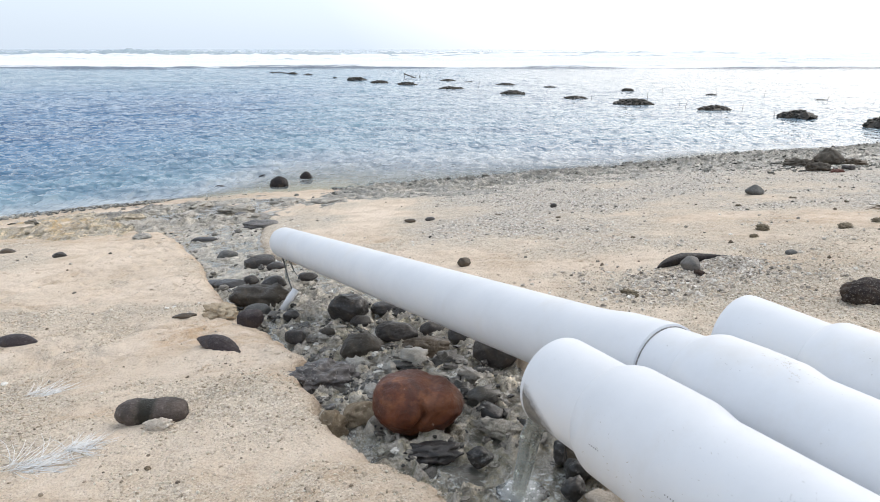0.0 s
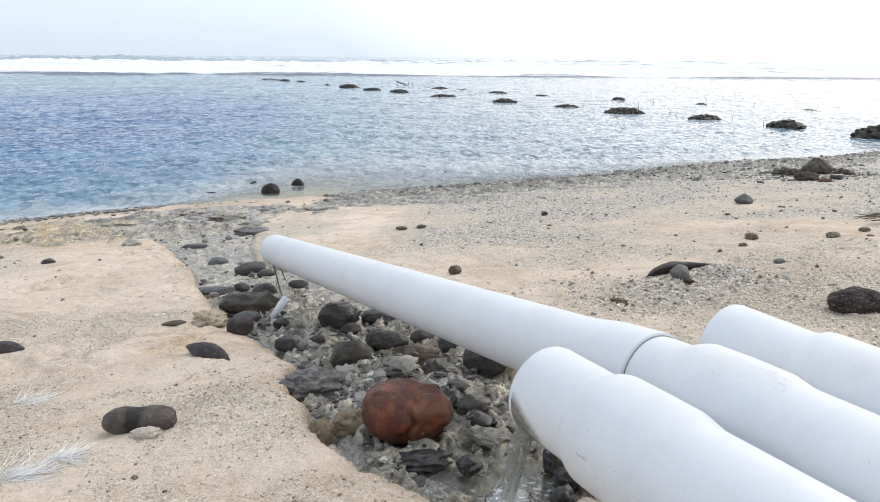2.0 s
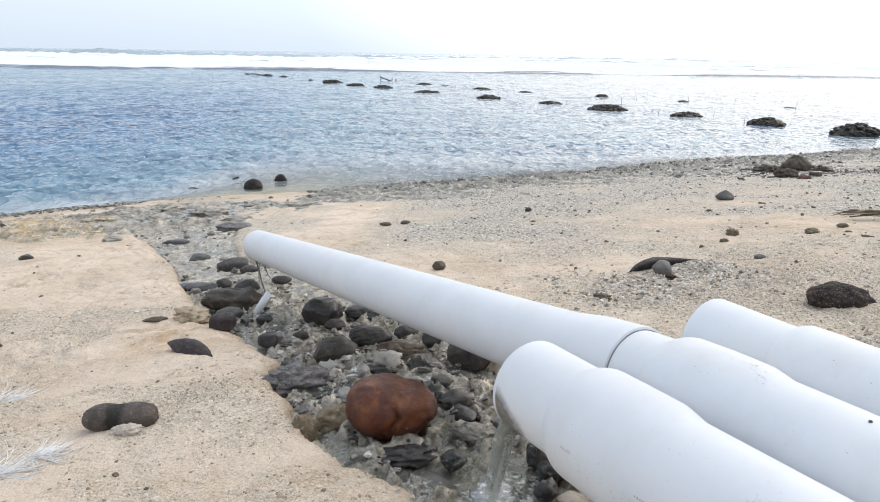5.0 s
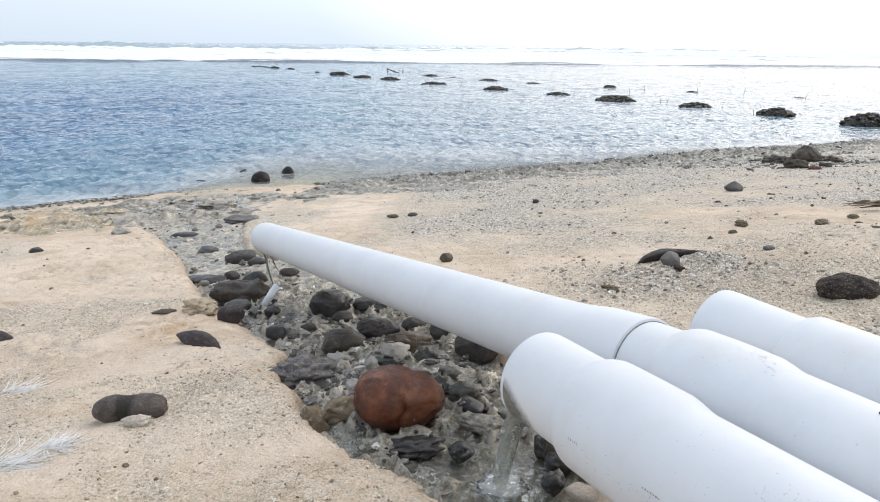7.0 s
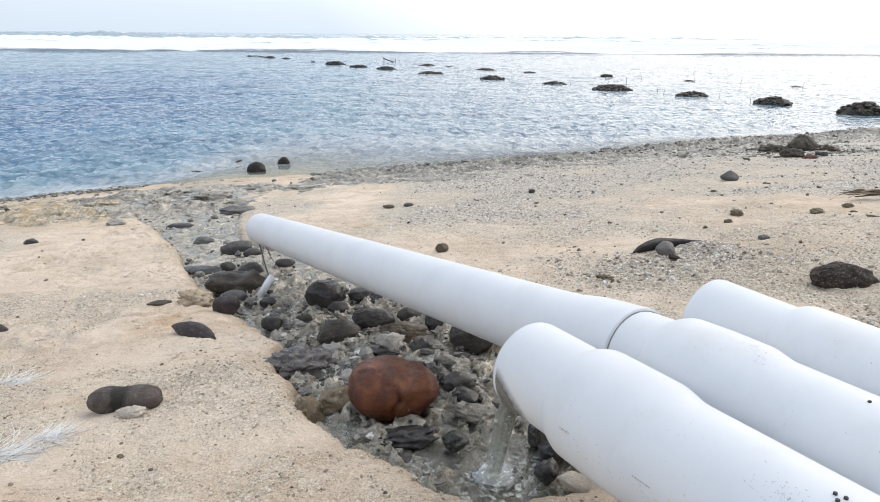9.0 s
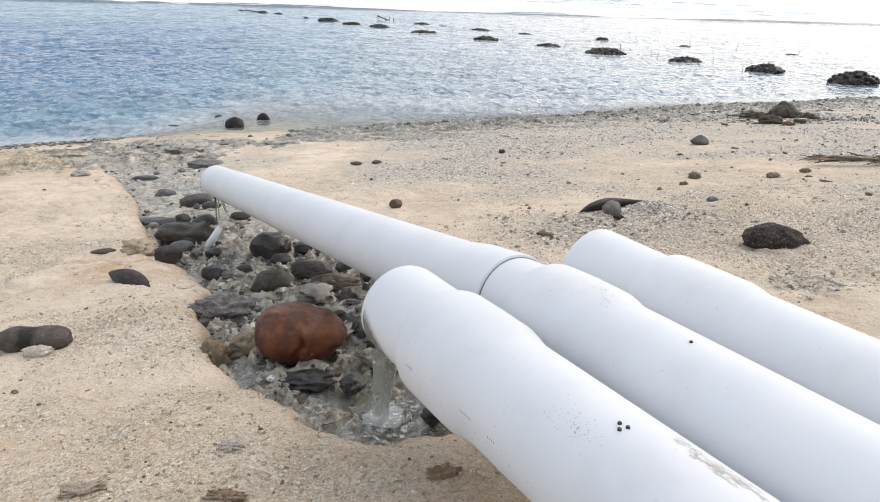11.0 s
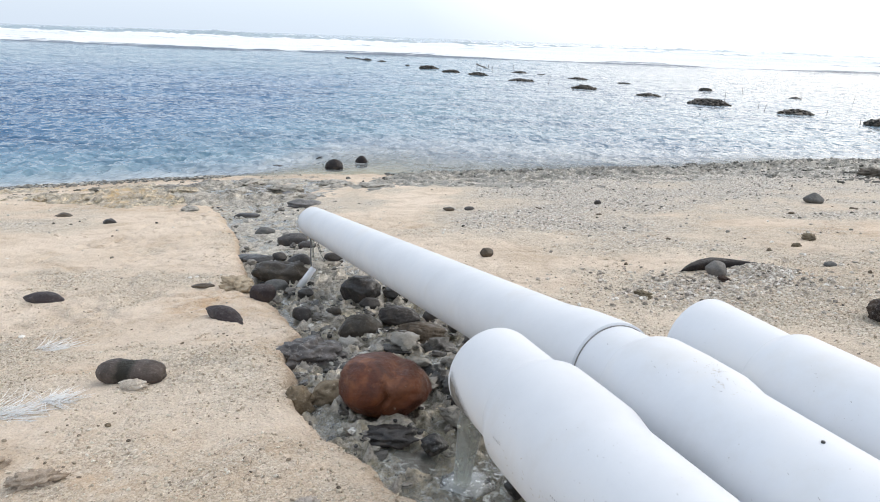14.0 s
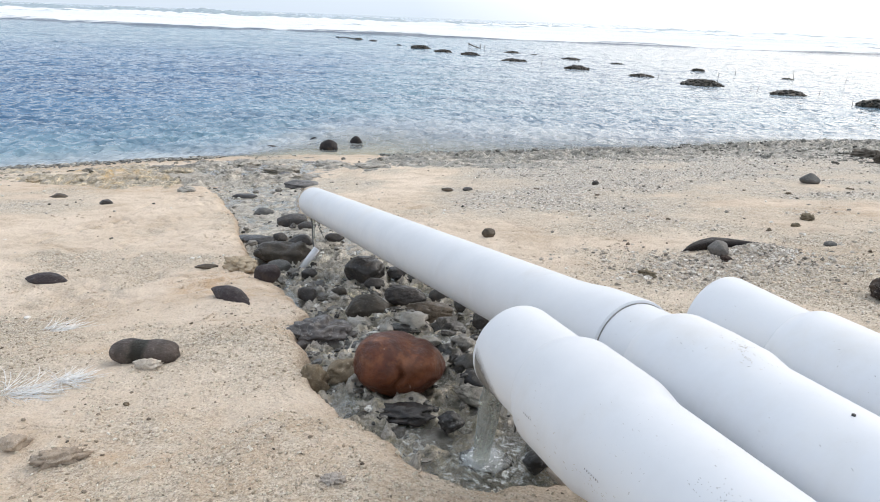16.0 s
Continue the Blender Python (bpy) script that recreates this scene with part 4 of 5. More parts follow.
stone("crumbling dark brown clod beside the pipes", 0.53, 1.40, 0.12, 0.065, 0.03, CLOD, 63, 10, 0.85, 0.35, "clod", category="clod", freq=3.2, hard=0.0)
stone("crumbling brown clod on the near sand", -0.06, 1.24, 0.13, 0.05, 0.024, CLOD, 77, -8, 0.85, 0.4, "clod", category="clod", freq=3.4, hard=0.0)
stone("grey-brown coral branch with a pale tip, on coarse near sand", -0.45, 1.235, 0.13, 0.045, 0.04, GREYTAN, 79, 22, 0.55, 0.25, "coral_piece", category="coral", freq=3.0, hard=0.1)
stone("lumpy pale grey coral on the near sand", -0.12, 1.47, 0.085, 0.05, 0.04, GREYCORAL, 64, 10, 0.6, 0.3, "coral_piece", category="coral", freq=3.2, hard=0.0)
stone("dark pebble lying on the near sand", -1.05, 1.86, 0.026, 0.022, 0.016, BROWNTAN, 65, 0, 0.2)


for k, (x, y, w, h, paint) in enumerate([(-3.9, 10.6, 0.7, 0.15, FANROCK), (-4.46, 8.95, 0.5, 0.09, FANROCK), (-4.9, 11.3, 0.7, 0.13, FANROCK), (-4.6, 10.1, 0.6, 0.12, FANROCK), (-4.3, 8.15, 0.36, 0.07, FANROCK), (-3.3, 11.6, 0.8, 0.10, FANROCK),
                                         (-2.5, 11.3, 0.7, 0.08, FANROCK), (-5.4, 9.9, 0.55, 0.13, LEDGE), (-3.5, 9.6, 0.5, 0.12, FANROCK), (-6.2, 8.9, 0.8, 0.17, LEDGE), (-3.6, 10.0, 0.4, 0.1, SLAB), (-7.0, 8.8, 0.7, 0.15, LEDGE), (-5.6, 8.6, 0.5, 0.12, LEDGE)]):
    stone("low silty reef slab half sunk in the outwash sand", x, y, w, w * 0.7, h * 1.4, paint, 500 + k, 30 * k, 0.5, 0.42, "rock", category="rock", freq=3.0, hard=0.1, group="slabs in the outwash")
for k, (x, y, w, h, paint) in enumerate([(2.74, 5.98, 0.10, 0.05, WEEDCLOD), (4.05, 6.35, 0.15, 0.06, WEEDCLOD), (3.63, 6.13, 0.24, 0.06, WEEDCLOD), (2.96, 6.33, 0.22, 0.085, WEEDCLOD), (1.80, 4.60, 0.13, 0.055, CLODDARK), (1.2, 4.2, 0.16, 0.06, WEEDCLOD)]):
    stone("dark crumbled clump of dried weed on the shingle", x, y, w, w * 0.6, h, paint, 540 + k, 25 * k, 0.55, 0.3, "weed_clump", category="dried weed", freq=3.4, hard=0.0, group="weed clumps")
stone("red-brown scrap of weed below the shore ridge", 6.75, 12.3, 0.3, 0.2, 0.1, REDWEED, 560, 10, 0.7, 0.25, "weed_clump", category="dried weed", freq=3.0, hard=0.0)


# ---- heaps of stone out in the lagoon ----
def heap(x, y, w, h, seed):
    """A low heap of weedy stones standing out of the water: a body of lumps, and small stones along the top."""
    rng = np.random.RandomState(seed)
    v, f = BALLS[2]
    verts, faces, count = [], [], 0
    h = h * 0.8
    lumps = [(0, 0, 0, w * 0.46, w * 0.38, h * 0.8), (-0.16 * w, 0.02, 0, w * 0.3, w * 0.3, h * 0.65), (0.14 * w, -0.03, 0, w * 0.32, w * 0.3, h * 0.75)]
    for k in range(120):
        a, q = rng.uniform(0, 2 * math.pi), rng.uniform(0.1, 0.95)
        size = w * rng.uniform(0.02, 0.062)
        lumps.append((math.cos(a) * q * w * 0.5, math.sin(a) * q * w * 0.36, h * 0.80 * math.sqrt(max(0, 1 - q * q)) * rng.uniform(0.8, 1.1), size, size, size * rng.uniform(0.5, 0.9)))
    for k, (px, py, pz, sx, sy, sz) in enumerate(lumps):
        r = rocky(v, seed + k * 0.37, 0.35, 1.6, 3)
        verts.append(v * r[:, None] * (sx, sy, sz) + (px, py, pz))
        faces.append(f + count)
        count += len(v)
    ob = new("reef_rock", mesh_of("reef_rock", np.concatenate(verts), np.concatenate(faces).tolist(), SEAROCK, False))
    ob.location = (x, y, -0.06)
    tagged(ob, "low dark heap of weed-covered stones standing in the lagoon", "reef rock", "heaps in the lagoon")


for k, (x, y, w, h) in enumerate([(-26.6, 88.5, 0.7, 0.31), (-22.5, 83.4, 1.4, 0.46), (-19.8, 80.4, 1.2, 0.36), (-14.9, 72.1, 0.65, 0.32), (-11.8, 67.5, 2.05, 0.55), (-8.8, 62.4, 1.8, 0.40),
                                  (-5.9, 59.1, 1.9, 0.44), (-2.7, 66.0, 1.75, 0.36), (-1.8, 52.4, 2.2, 0.38), (-0.6, 64.3, 1.15, 0.22), (2.6, 59.0, 1.85, 0.32), (2.6, 47.3, 1.75, 0.45)]):
    heap(x, y, w, h, 200 + k)
for k, (x, y, w, h) in enumerate([(6.1, 56.2, 1.24, 0.2), (6.3, 43.1, 1.75, 0.32), (11.3, 51.3, 1.1, 0.40), (8.9, 38.7, 2.4, 0.50), (16.1, 47.3, 0.84, 0.21), (12.3, 35.3, 1.8, 0.42),
                                  (14.7, 31.4, 1.8, 0.58), (21.1, 42.6, 0.97, 0.17), (16.5, 27.4, 1.95, 0.80), (19.6, 27.2, 1.6, 0.3)]):
    heap(x, y, w, h, 230 + k)


# ---- tubes, poles and sticks ----
def tube_mesh(name, points, radii, material, sides=10):
    """A round rod through the points, closed at both ends."""
    pts = [Vector(p) for p in points]
    verts, faces = [], []
    for i, p in enumerate(pts):
        way = (pts[min(i + 1, len(pts) - 1)] - pts[max(i - 1, 0)]).normalized()
        side = way.orthogonal().normalized() if abs(way.z) > 0.95 else way.cross(Vector((0, 0, 1))).normalized()
        over = way.cross(side)
        r = radii[i] if isinstance(radii, (list, tuple)) else radii
        verts += [p + r * (math.cos(2 * math.pi * k / sides) * side + math.sin(2 * math.pi * k / sides) * over) for k in range(sides)]
    for i in range(len(pts) - 1):
        for k in range(sides):
            a, b = i * sides + k, i * sides + (k + 1) % sides
            faces.append((a, b, b + sides, a + sides))
    faces.append(tuple(range(sides))[::-1])
    faces.append(tuple(range((len(pts) - 1) * sides, len(pts) * sides)))
    return mesh_of(name, verts, faces, material)


for k, (x, y, h) in enumerate([(0.2, 50.0, 0.85), (13.2, 48.5, 0.64), (11.2, 36.5, 0.42), (11.3, 37.9, 0.3), (12.8, 35.1, 0.34), (13.8, 35.5, 0.4), (18.7, 45.0, 0.6), (-5.2, 65.5, 0.8), (-4.7, 66.7, 0.6),
                              (-3.8, 75.0, 0.76), (7.2, 42.3, 0.32), (10.4, 41.4, 0.75), (-13.8, 73.8, 0.4), (-12.3, 75.8, 0.4), (16.4, 47.0, 0.6), (21.4, 42.4, 0.4), (13.6, 31.2, 0.4)]):
    rng = random.Random(k)
    lx, ly = rng.uniform(-0.25, 0.25) * h, rng.uniform(-0.15, 0.15) * h
    me = tube_mesh("stake", [(0, 0, -1.4), (0, 0, 0), (lx * 0.5, ly * 0.5, h * 0.42), (lx, ly, h * 0.85)], [0.016, 0.016, 0.014, 0.010], STAKE, 6)
    ob = new("stake", me)
    ob.location = (x, y, 0)
    tagged(ob, "thin grey wooden stake standing in the lagoon", "stake", "stakes in the lagoon")

timber = tagged(new("timber_frame"), "broken dark timber frame leaning out of the lagoon", "timber frame")
timber.location = (-7.2, 74.0, 0)
timber.scale = (0.5, 0.5, 0.6)
part("beam", tube_mesh("beam", [(-1.1, 0, 0.75), (0, 0, 0.42), (1.2, 0.1, 0.1), (2.0, 0.1, -0.1)], [0.12, 0.1, 0.09, 0.08], WOOD, 8), timber)
for x, h in ((-0.95, 0.9), (0.6, 0.55), (1.5, 0.75), (2.3, 0.5)):
    part("post", tube_mesh("post", [(x, 0, -1.5), (x, 0, 0), (x + 0.04, 0.02, h)], [0.07, 0.07, 0.06], WOOD, 8), timber)
spar = new("spar", tube_mesh("spar", [(-1.2, 0, 0.12), (-0.3, 0, 0.2), (0.9, 0, 0.06)], [0.05, 0.07, 0.05], WOOD, 8))
spar.location = (-24.6, 86, 0)
tagged(spar, "dark drifting spar lying on a far heap", "driftwood")

# dry palm frond on the right-hand sand
frond = tagged(new("palm_frond"), "dry brown fallen palm frond lying on the sand", "palm frond")
frond.location = (4.85, 6.7, spot(4.85, 6.7))
part("rib", tube_mesh("rib", [(-0.55, -0.02, 0.03), (-0.1, 0, 0.07), (0.5, 0.04, 0.09), (1.3, 0.1, 0.1)], [0.006, 0.012, 0.018, 0.025], DRYFROND, 8), frond)
rng = random.Random(5)
for k in range(90):
    s0 = rng.uniform(-0.3, 1.1)
    end = (s0 - rng.uniform(0.3, 0.6), rng.uniform(-0.07, 0.07), rng.uniform(0.012, 0.10))
    mid = ((s0 + end[0]) / 2, end[1] * 0.8, 0.05 + rng.uniform(0, 0.06))
    part("leaflet", tube_mesh("leaflet", [(s0, s0 * 0.05, 0.07), mid, end], [0.006, 0.008, 0.002], STRAW if k % 3 == 0 else DRYFROND, 5), frond)

# white fibres washed up on the near sand
def net_scrap(x, y, size, seed):
    rng = random.Random(seed)
    scrap = tagged(new("net_scrap"), "frayed scrap of white net fibres on the sand", "net scrap", "net scraps")
    scrap.location = (x, y, spot(x, y) + 0.004)
    for k in range(64):
        a, long = rng.gauss(0.5, 0.8), size * rng.uniform(0.4, 1.0)
        sx, sy = rng.uniform(-0.3, 0.3) * size, rng.uniform(-0.15, 0.15) * size
        pts = [(sx + math.cos(a + 0.25 * q) * long * q, sy + math.sin(a + 0.25 * q) * long * q, 0.002 + 0.006 * math.sin(3 * q) * rng.uniform(0.2, 1)) for q in (0, 0.3, 0.65, 1)]
        part("fibre", tube_mesh("fibre", pts, [0.0010, 0.0015, 0.0012, 0.0006], FIBRE, 4), scrap)


net_scrap(-1.42, 2.02, 0.14, 1)
net_scrap(-1.55, 1.90, 0.24, 2)
net_scrap(-2.22, 2.92, 0.26, 3)


# ---- the three white pipes ----
R = 0.149


def lathe(name, axis, profile, inner, material=PVC, sides=72):
    """A pipe wall turned round an axis: profile of (along, radius), and an inner bore from its first to its last place."""
    rings = list(profile) + [(profile[-1][0], inner), (profile[0][0], inner)]
    verts, faces = [], []
    for s, r in rings:
        c, u = axis(s)
        e1 = u.cross(Vector((0, 0, 1))).normalized()
        e2 = e1.cross(u)
        verts += [c + r * (math.cos(2 * math.pi * k / sides) * e1 + math.sin(2 * math.pi * k / sides) * e2) for k in range(sides)]
    n = len(rings)
    for i in range(n):
        for k in range(sides):
            a, b, j = i * sides + k, i * sides + (k + 1) % sides, (i + 1) % n
            faces.append((b, a, j * sides + k, j * sides + (k + 1) % sides))
    me = mesh_of(name, verts, faces, material)
    bm = bmesh.new()
    bm.from_mesh(me)
    bmesh.ops.recalc_face_normals(bm, faces=bm.faces)
    for e in bm.edges:
        if len(e.link_faces) == 2 and e.calc_face_angle(0) > 0.9:
            e.smooth = False
    bm.to_mesh(me)
    bm.free()
    return me


def straight(start, way):
    start, way = Vector(start), Vector(way).normalized()
    return lambda s: (start + s * way, way)


def bent(start, back, ahead):
    """An axis that runs back along one way and on along another, eased at the joint."""
    start, back, ahead = Vector(start), Vector(back).normalized(), Vector(ahead).normalized()

    def axis(s):
        f = min(1, max(0, (s + 0.25) / 0.5))
        return start + s * (back if s < 0 else ahead), back.lerp(ahead, f).normalized()
    return axis


RE = R - 0.0075          # the thinner lengths pushed into the sockets


def bell(full, end, foot, lip, swell=0.0145):
    """The profile of a widened socket, from the plain pipe behind it to the shoulder where it closes on a thinner length."""
    rise = [(foot + (end - foot) * f, R + swell * (2 * f - f * f) * (0.35 + 0.65 * f)) for f in (0, 0.2, 0.4, 0.6, 0.8, 1)]
    fall = [(full + (lip - full) * f, R + swell + (RE + 0.001 - R - swell) * f ** 1.6) for f in (0, 0.2, 0.45, 0.7, 0.9, 1)]
    return rise + [((end + full) / 2, R + swell * 1.03)] + fall


def skin(profile, s):
    """The outer radius of a profile at a place along it."""
    return float(np.interp(s, [p[0] for p in profile], [p[1] for p in profile]))


def lettering(axis, s, angle, count, parent, size=0.011, profile=()):
    """A printed line that cannot be read: a few short bars on the pipe's skin."""
    for k in range(count):
        c, u = axis(s + k * size * 1.3)
        e1 = u.cross(Vector((0, 0, 1))).normalized()
        e2 = e1.cross(u)
        verts = []
        for ds, da in ((0, -0.017), (size * 0.5, -0.017), (size * 0.5, 0.017), (0, 0.017)):
            a = angle + da * (0.7 + 0.3 * (k % 2))
            verts.append(c + ds * u + (skin(profile, s + k * size * 1.3 + ds) + 0.0012) * (math.cos(a) * e1 + math.sin(a) * e2))
        part("printed_bar", mesh_of("printed_bar", verts, [(0, 1, 2, 3)], INK), parent, "faded dark printing")


def screw_hole(axis, s, angle, r, parent):
    c, u = axis(s)
    e1 = u.cross(Vector((0, 0, 1))).normalized()
    e2 = e1.cross(u)
    up = math.cos(angle) * e1 + math.sin(angle) * e2
    me = tube_mesh("screw", [c + up * (R - 0.004), c + up * (R + 0.0035)], [r, r * 0.9], BLACK, 12)
    part("screw", me, parent, "small dark screw head")


AX1 = straight((0.497, 1.496, 2.061), (-0.538, 0.843, -0.0094))
AX2 = bent((0.8552, 1.599, 2.0772), (-0.5094, 0.8601, -0.0272), (-0.5046, 0.8477, -0.1638))
AX3 = straight((1.3263, 1.5011, 2.0945), (-0.5428, 0.8399, -0.0009))
TIP1 = 0.213
BODY1 = [(-7.0, R), (-3.0, R), (-1.0, R)] + bell(-0.075, -0.275, -0.35, -0.018, 0.0155)
BODY2 = [(-7.0, R), (-3.0, R), (-1.0, R)] + bell(0.03, -0.19, -0.255, 0.09, 0.0135)
BODY3 = [(-7.0, R), (-3.0, R), (-1.0, R)] + bell(0.225, 0.005, -0.06, 0.268, 0.0128)
FAR2 = [(0.212, R - 0.001), (0.216, R + 0.0075), (0.228, R + 0.0095), (0.38, R + 0.0095), (0.42, R + 0.0085), (0.47, R + 0.0035), (0.53, R - 0.0015), (0.60, R - 0.0035)]

pipe1 = tagged(new("pipe"), "short white plastic pipe pouring clear water into the channel", "pipe", "white pipes")
part("main_pipe", lathe("main_pipe", AX1, BODY1, RE - 0.012), pipe1)
part("end_pipe", lathe("end_pipe", AX1, [(-0.06, RE), (0.0, RE), (0.1, RE), (TIP1 - 0.015, RE), (TIP1 - 0.004, RE - 0.002), (TIP1, RE - 0.005)], RE - 0.011), pipe1)
pipe2 = tagged(new("pipe"), "long white plastic pipe of joined lengths sloping down the beach", "pipe", "white pipes")
part("main_pipe", lathe("main_pipe", AX2, BODY2, RE - 0.012), pipe2)
part("middle_pipe", lathe("middle_pipe", AX2, [(0.05, RE), (0.11, RE), (0.17, RE + 0.003), (0.225, RE + 0.006)], RE - 0.011), pipe2)
part("far_pipe", lathe("far_pipe", AX2, FAR2 + [(s, R - 0.0035) for s in (1.2, 2.0, 3.0, 4.0, 4.9)] + [(5.035, R - 0.0035), (5.052, R - 0.0055), (5.06, R - 0.009)], R - 0.014), pipe2)
part("joint_gap", lathe("joint_gap", AX2, [(0.2085, R - 0.0006), (0.2105, R + 0.0006), (0.2114, R + 0.0006)], R - 0.003, JOINT), pipe2, "thin grey line of the socket joint")
pipe3 = tagged(new("pipe"), "short white plastic pipe with a widened socket, running dry", "pipe", "white pipes")
part("main_pipe", lathe("main_pipe", AX3, BODY3, RE - 0.012), pipe3)
part("end_pipe", lathe("end_pipe", AX3, [(0.22, RE), (0.3, RE), (0.45, RE + 0.003), (0.54, RE + 0.005), (0.551, RE + 0.003), (0.555, RE)], RE - 0.011), pipe3)

# grey film of algae round the wet lower lip of the pouring pipe
verts, faces, cover = [], [], []
for i in range(9):
    for k in range(25):
        f, g = i / 8, k / 24
        c, u = AX1(TIP1 - 0.165 * f)
        e1 = u.cross(Vector((0, 0, 1))).normalized()
        e2 = e1.cross(u)
        top = 2.75 + 0.60 * f ** 1.2
        cover.append((1 - f) ** 0.8 * min(1, 4.5 * g + 0.05))
        a = top + (4.95 - top) * g
        verts.append(c + (RE + 0.0006 - 0.005 * (i == 0)) * (math.cos(a) * e1 + math.sin(a) * e2))
for i in range(8):
    for k in range(24):
        faces.append((i * 25 + k, i * 25 + k + 1, (i + 1) * 25 + k + 1, (i + 1) * 25 + k))
film = mesh_of("algae_film", verts, faces, ALGAE)
point_value(film, "cover", cover)
part("algae_film", film, pipe1, "dark grey wet algae along the lower lip")
for s, a in ((-0.713, 1.706), (-0.731, 1.683), (-0.725, 1.791)):
    screw_hole(AX1, s, a, 0.0046, pipe1)
screw_hole(AX2, -0.4856, 1.635, 0.0044, pipe2)
lettering(AX1, -0.152, 3.062, 5, pipe1, 0.006, BODY1)
lettering(AX1, -0.400, 3.086, 7, pipe1, 0.006, BODY1)
lettering(AX1, -0.492, 3.105, 4, pipe1, 0.006, BODY1)


def mark_skin(axis, profile, s, angle, long, round_, count, seed, material, parent, label, size=0.003):
    """Fine scratches, flecks and painted shading gathered on one place of a pipe's skin, all in one thin mesh."""
    rng = random.Random(seed)
    verts, faces = [], []
    for k in range(count):
        place = s + rng.gauss(0, long)
        c, u = axis(place)
        e1 = u.cross(Vector((0, 0, 1))).normalized()
        e2 = e1.cross(u)
        a0, lean, lng = angle + rng.gauss(0, round_), rng.uniform(-1, 1), size * rng.uniform(0.6, 2.2)
        thin = size * rng.uniform(0.25, 0.5)
        n = len(verts)
        for p, q in ((-lng, -thin), (lng, -thin * 0.6), (lng * 0.8, thin), (-lng * 0.7, thin * 0.8)):
            along, about = p * math.cos(lean) - q * math.sin(lean), p * math.sin(lean) + q * math.cos(lean)
            a = a0 + about / R
            verts.append(c + along * u + (skin(profile, place + along) + 0.0007) * (math.cos(a) * e1 + math.sin(a) * e2))
        faces.append((n, n + 1, n + 2, n + 3))
    tagged(part("scuff", mesh_of("scuff", verts, faces, material), parent), label, kind="stuff")


mark_skin(AX1, BODY1, -0.655, 2.12, 0.035, 0.10, 70, 1, SCRATCH, pipe1, "cluster of fine grey scratches", 0.0013)
mark_skin(AX1, BODY1, -0.60, 2.2, 0.12, 0.22, 16, 2, SCRATCH, pipe1, "scattered dark flecks", 0.0012)
mark_skin(AX1, BODY1, -0.90, 1.30, 0.05, 0.07, 130, 3, MUD_AND_SHADING, pipe1, "smear of dried tan mud", 0.0035)
# tan flecks paint the warm light bounced onto the pipe's lower side
mark_skin(AX1, BODY1, -0.42, 3.2, 0.16, 0.10, 60, 7, MUD_AND_SHADING, pipe1, "faint tan flecks painting sand-bounced light low on the pipe", 0.0022)
mark_skin(AX2, BODY2, -0.20, 1.55, 0.035, 0.16, 60, 4, MUD_AND_SHADING, pipe2, "pale grey rubbed patch on the socket", 0.002)
# a small scratch, with the shadow of a crease put into the grey
mark_skin(AX2, [(0, R), (0.09, RE), (1, RE + 0.001)], 0.075, 2.85, 0.004, 0.08, 30, 6, MUD_AND_SHADING, pipe2, "small grey scratch and painted shadow of a crease in the plastic", 0.004)
mark_skin(AX2, BODY2, -0.1, 2.2, 0.12, 0.3, 8, 5, INK, pipe2, "scattered dark flecks", 0.0016)
mark_skin(AX2, BODY2, -0.50, 2.3, 0.2, 0.3, 6, 8, SCRATCH, pipe2, "a few grey rubbed marks", 0.0018)
mark_skin(AX3, BODY3, -0.1, 2.1, 0.2, 0.35, 4, 9, SCRATCH, pipe3, "a few grey rubbed marks", 0.0018)


# ---- running water ----
def pour(name, axis, s, first, last, carry, drop, seed, label):
    """Water that slides over the lower lip of a pipe between two angles and falls in a curve, narrowing as it goes."""
    c, u = axis(s)
    e1 = u.cross(Vector((0, 0, 1))).normalized()
    e2 = e1.cross(u)
    n, m = 18, 34
    mid = c + (RE - 0.011) * (math.cos((first + last) / 2) * e1 + math.sin((first + last) / 2) * e2)
    carry = Vector(carry)
    flow = carry.normalized()
    verts, faces = [], []
    for i in range(m + 1):
        q = i / m
        if i < 3:
            move = u * 0.02 * (i - 3)
        else:
            q = (i - 3) / (m - 3)
            move = carry * q + Vector((0, 0, -drop * (0.22 * q + 0.78 * q * q)))
        lean = min(1, q * 1.4)
        out = (Vector((0, 0, 1)) * (1 - lean) + flow * lean).normalized()
        for k in range(2 * n):
            g = (k if k < n else 2 * n - 1 - k) / (n - 1)
            a = first + (last - first) * g
            rim = c + (RE - 0.0105) * (math.cos(a) * e1 + math.sin(a) * e2)
            rim = mid + (rim - mid) * (1 - 0.28 * min(1, q * 1.1))
            belly = math.sin(math.pi * min(1, max(0, g))) ** 0.5
            wob = 1 + 0.9 * (float(lattice(g * 7, q * 3.5 + (k >= n) * 9, seed)) - 0.5)
            off = 0.016 * belly * wob * (1 if k < n else -1) * (0.7 + 0.6 * q) + 0.010 * (k < n) * (1 - lean) * belly
            side = 0.010 * q * (float(lattice(q * 6, 3.0 + 5 * (g > 0.5), seed + 2)) - 0.5)
            verts.append(rim + move + out * off + Vector((side, 0, 0)))
    w = 2 * n
    for i in range(m):
        for k in range(w):
            a, b = i * w + k, i * w + (k + 1) % w
            faces.append((a, b, b + w, a + w))
    return tagged(new(name, mesh_of(name, verts, faces, JET)), label, "water")


pour("water_stream", AX1, TIP1, 3.95, 4.78, (-0.05, 0.19, 0), 0.41, 3, "clear stream of water falling from the pipe into the pool")
pour("water_stream", AX2, 5.05, 4.62, 4.82, (-0.03, 0.05, 0), 0.25, 9, "thin trickle of water falling from the long pipe")

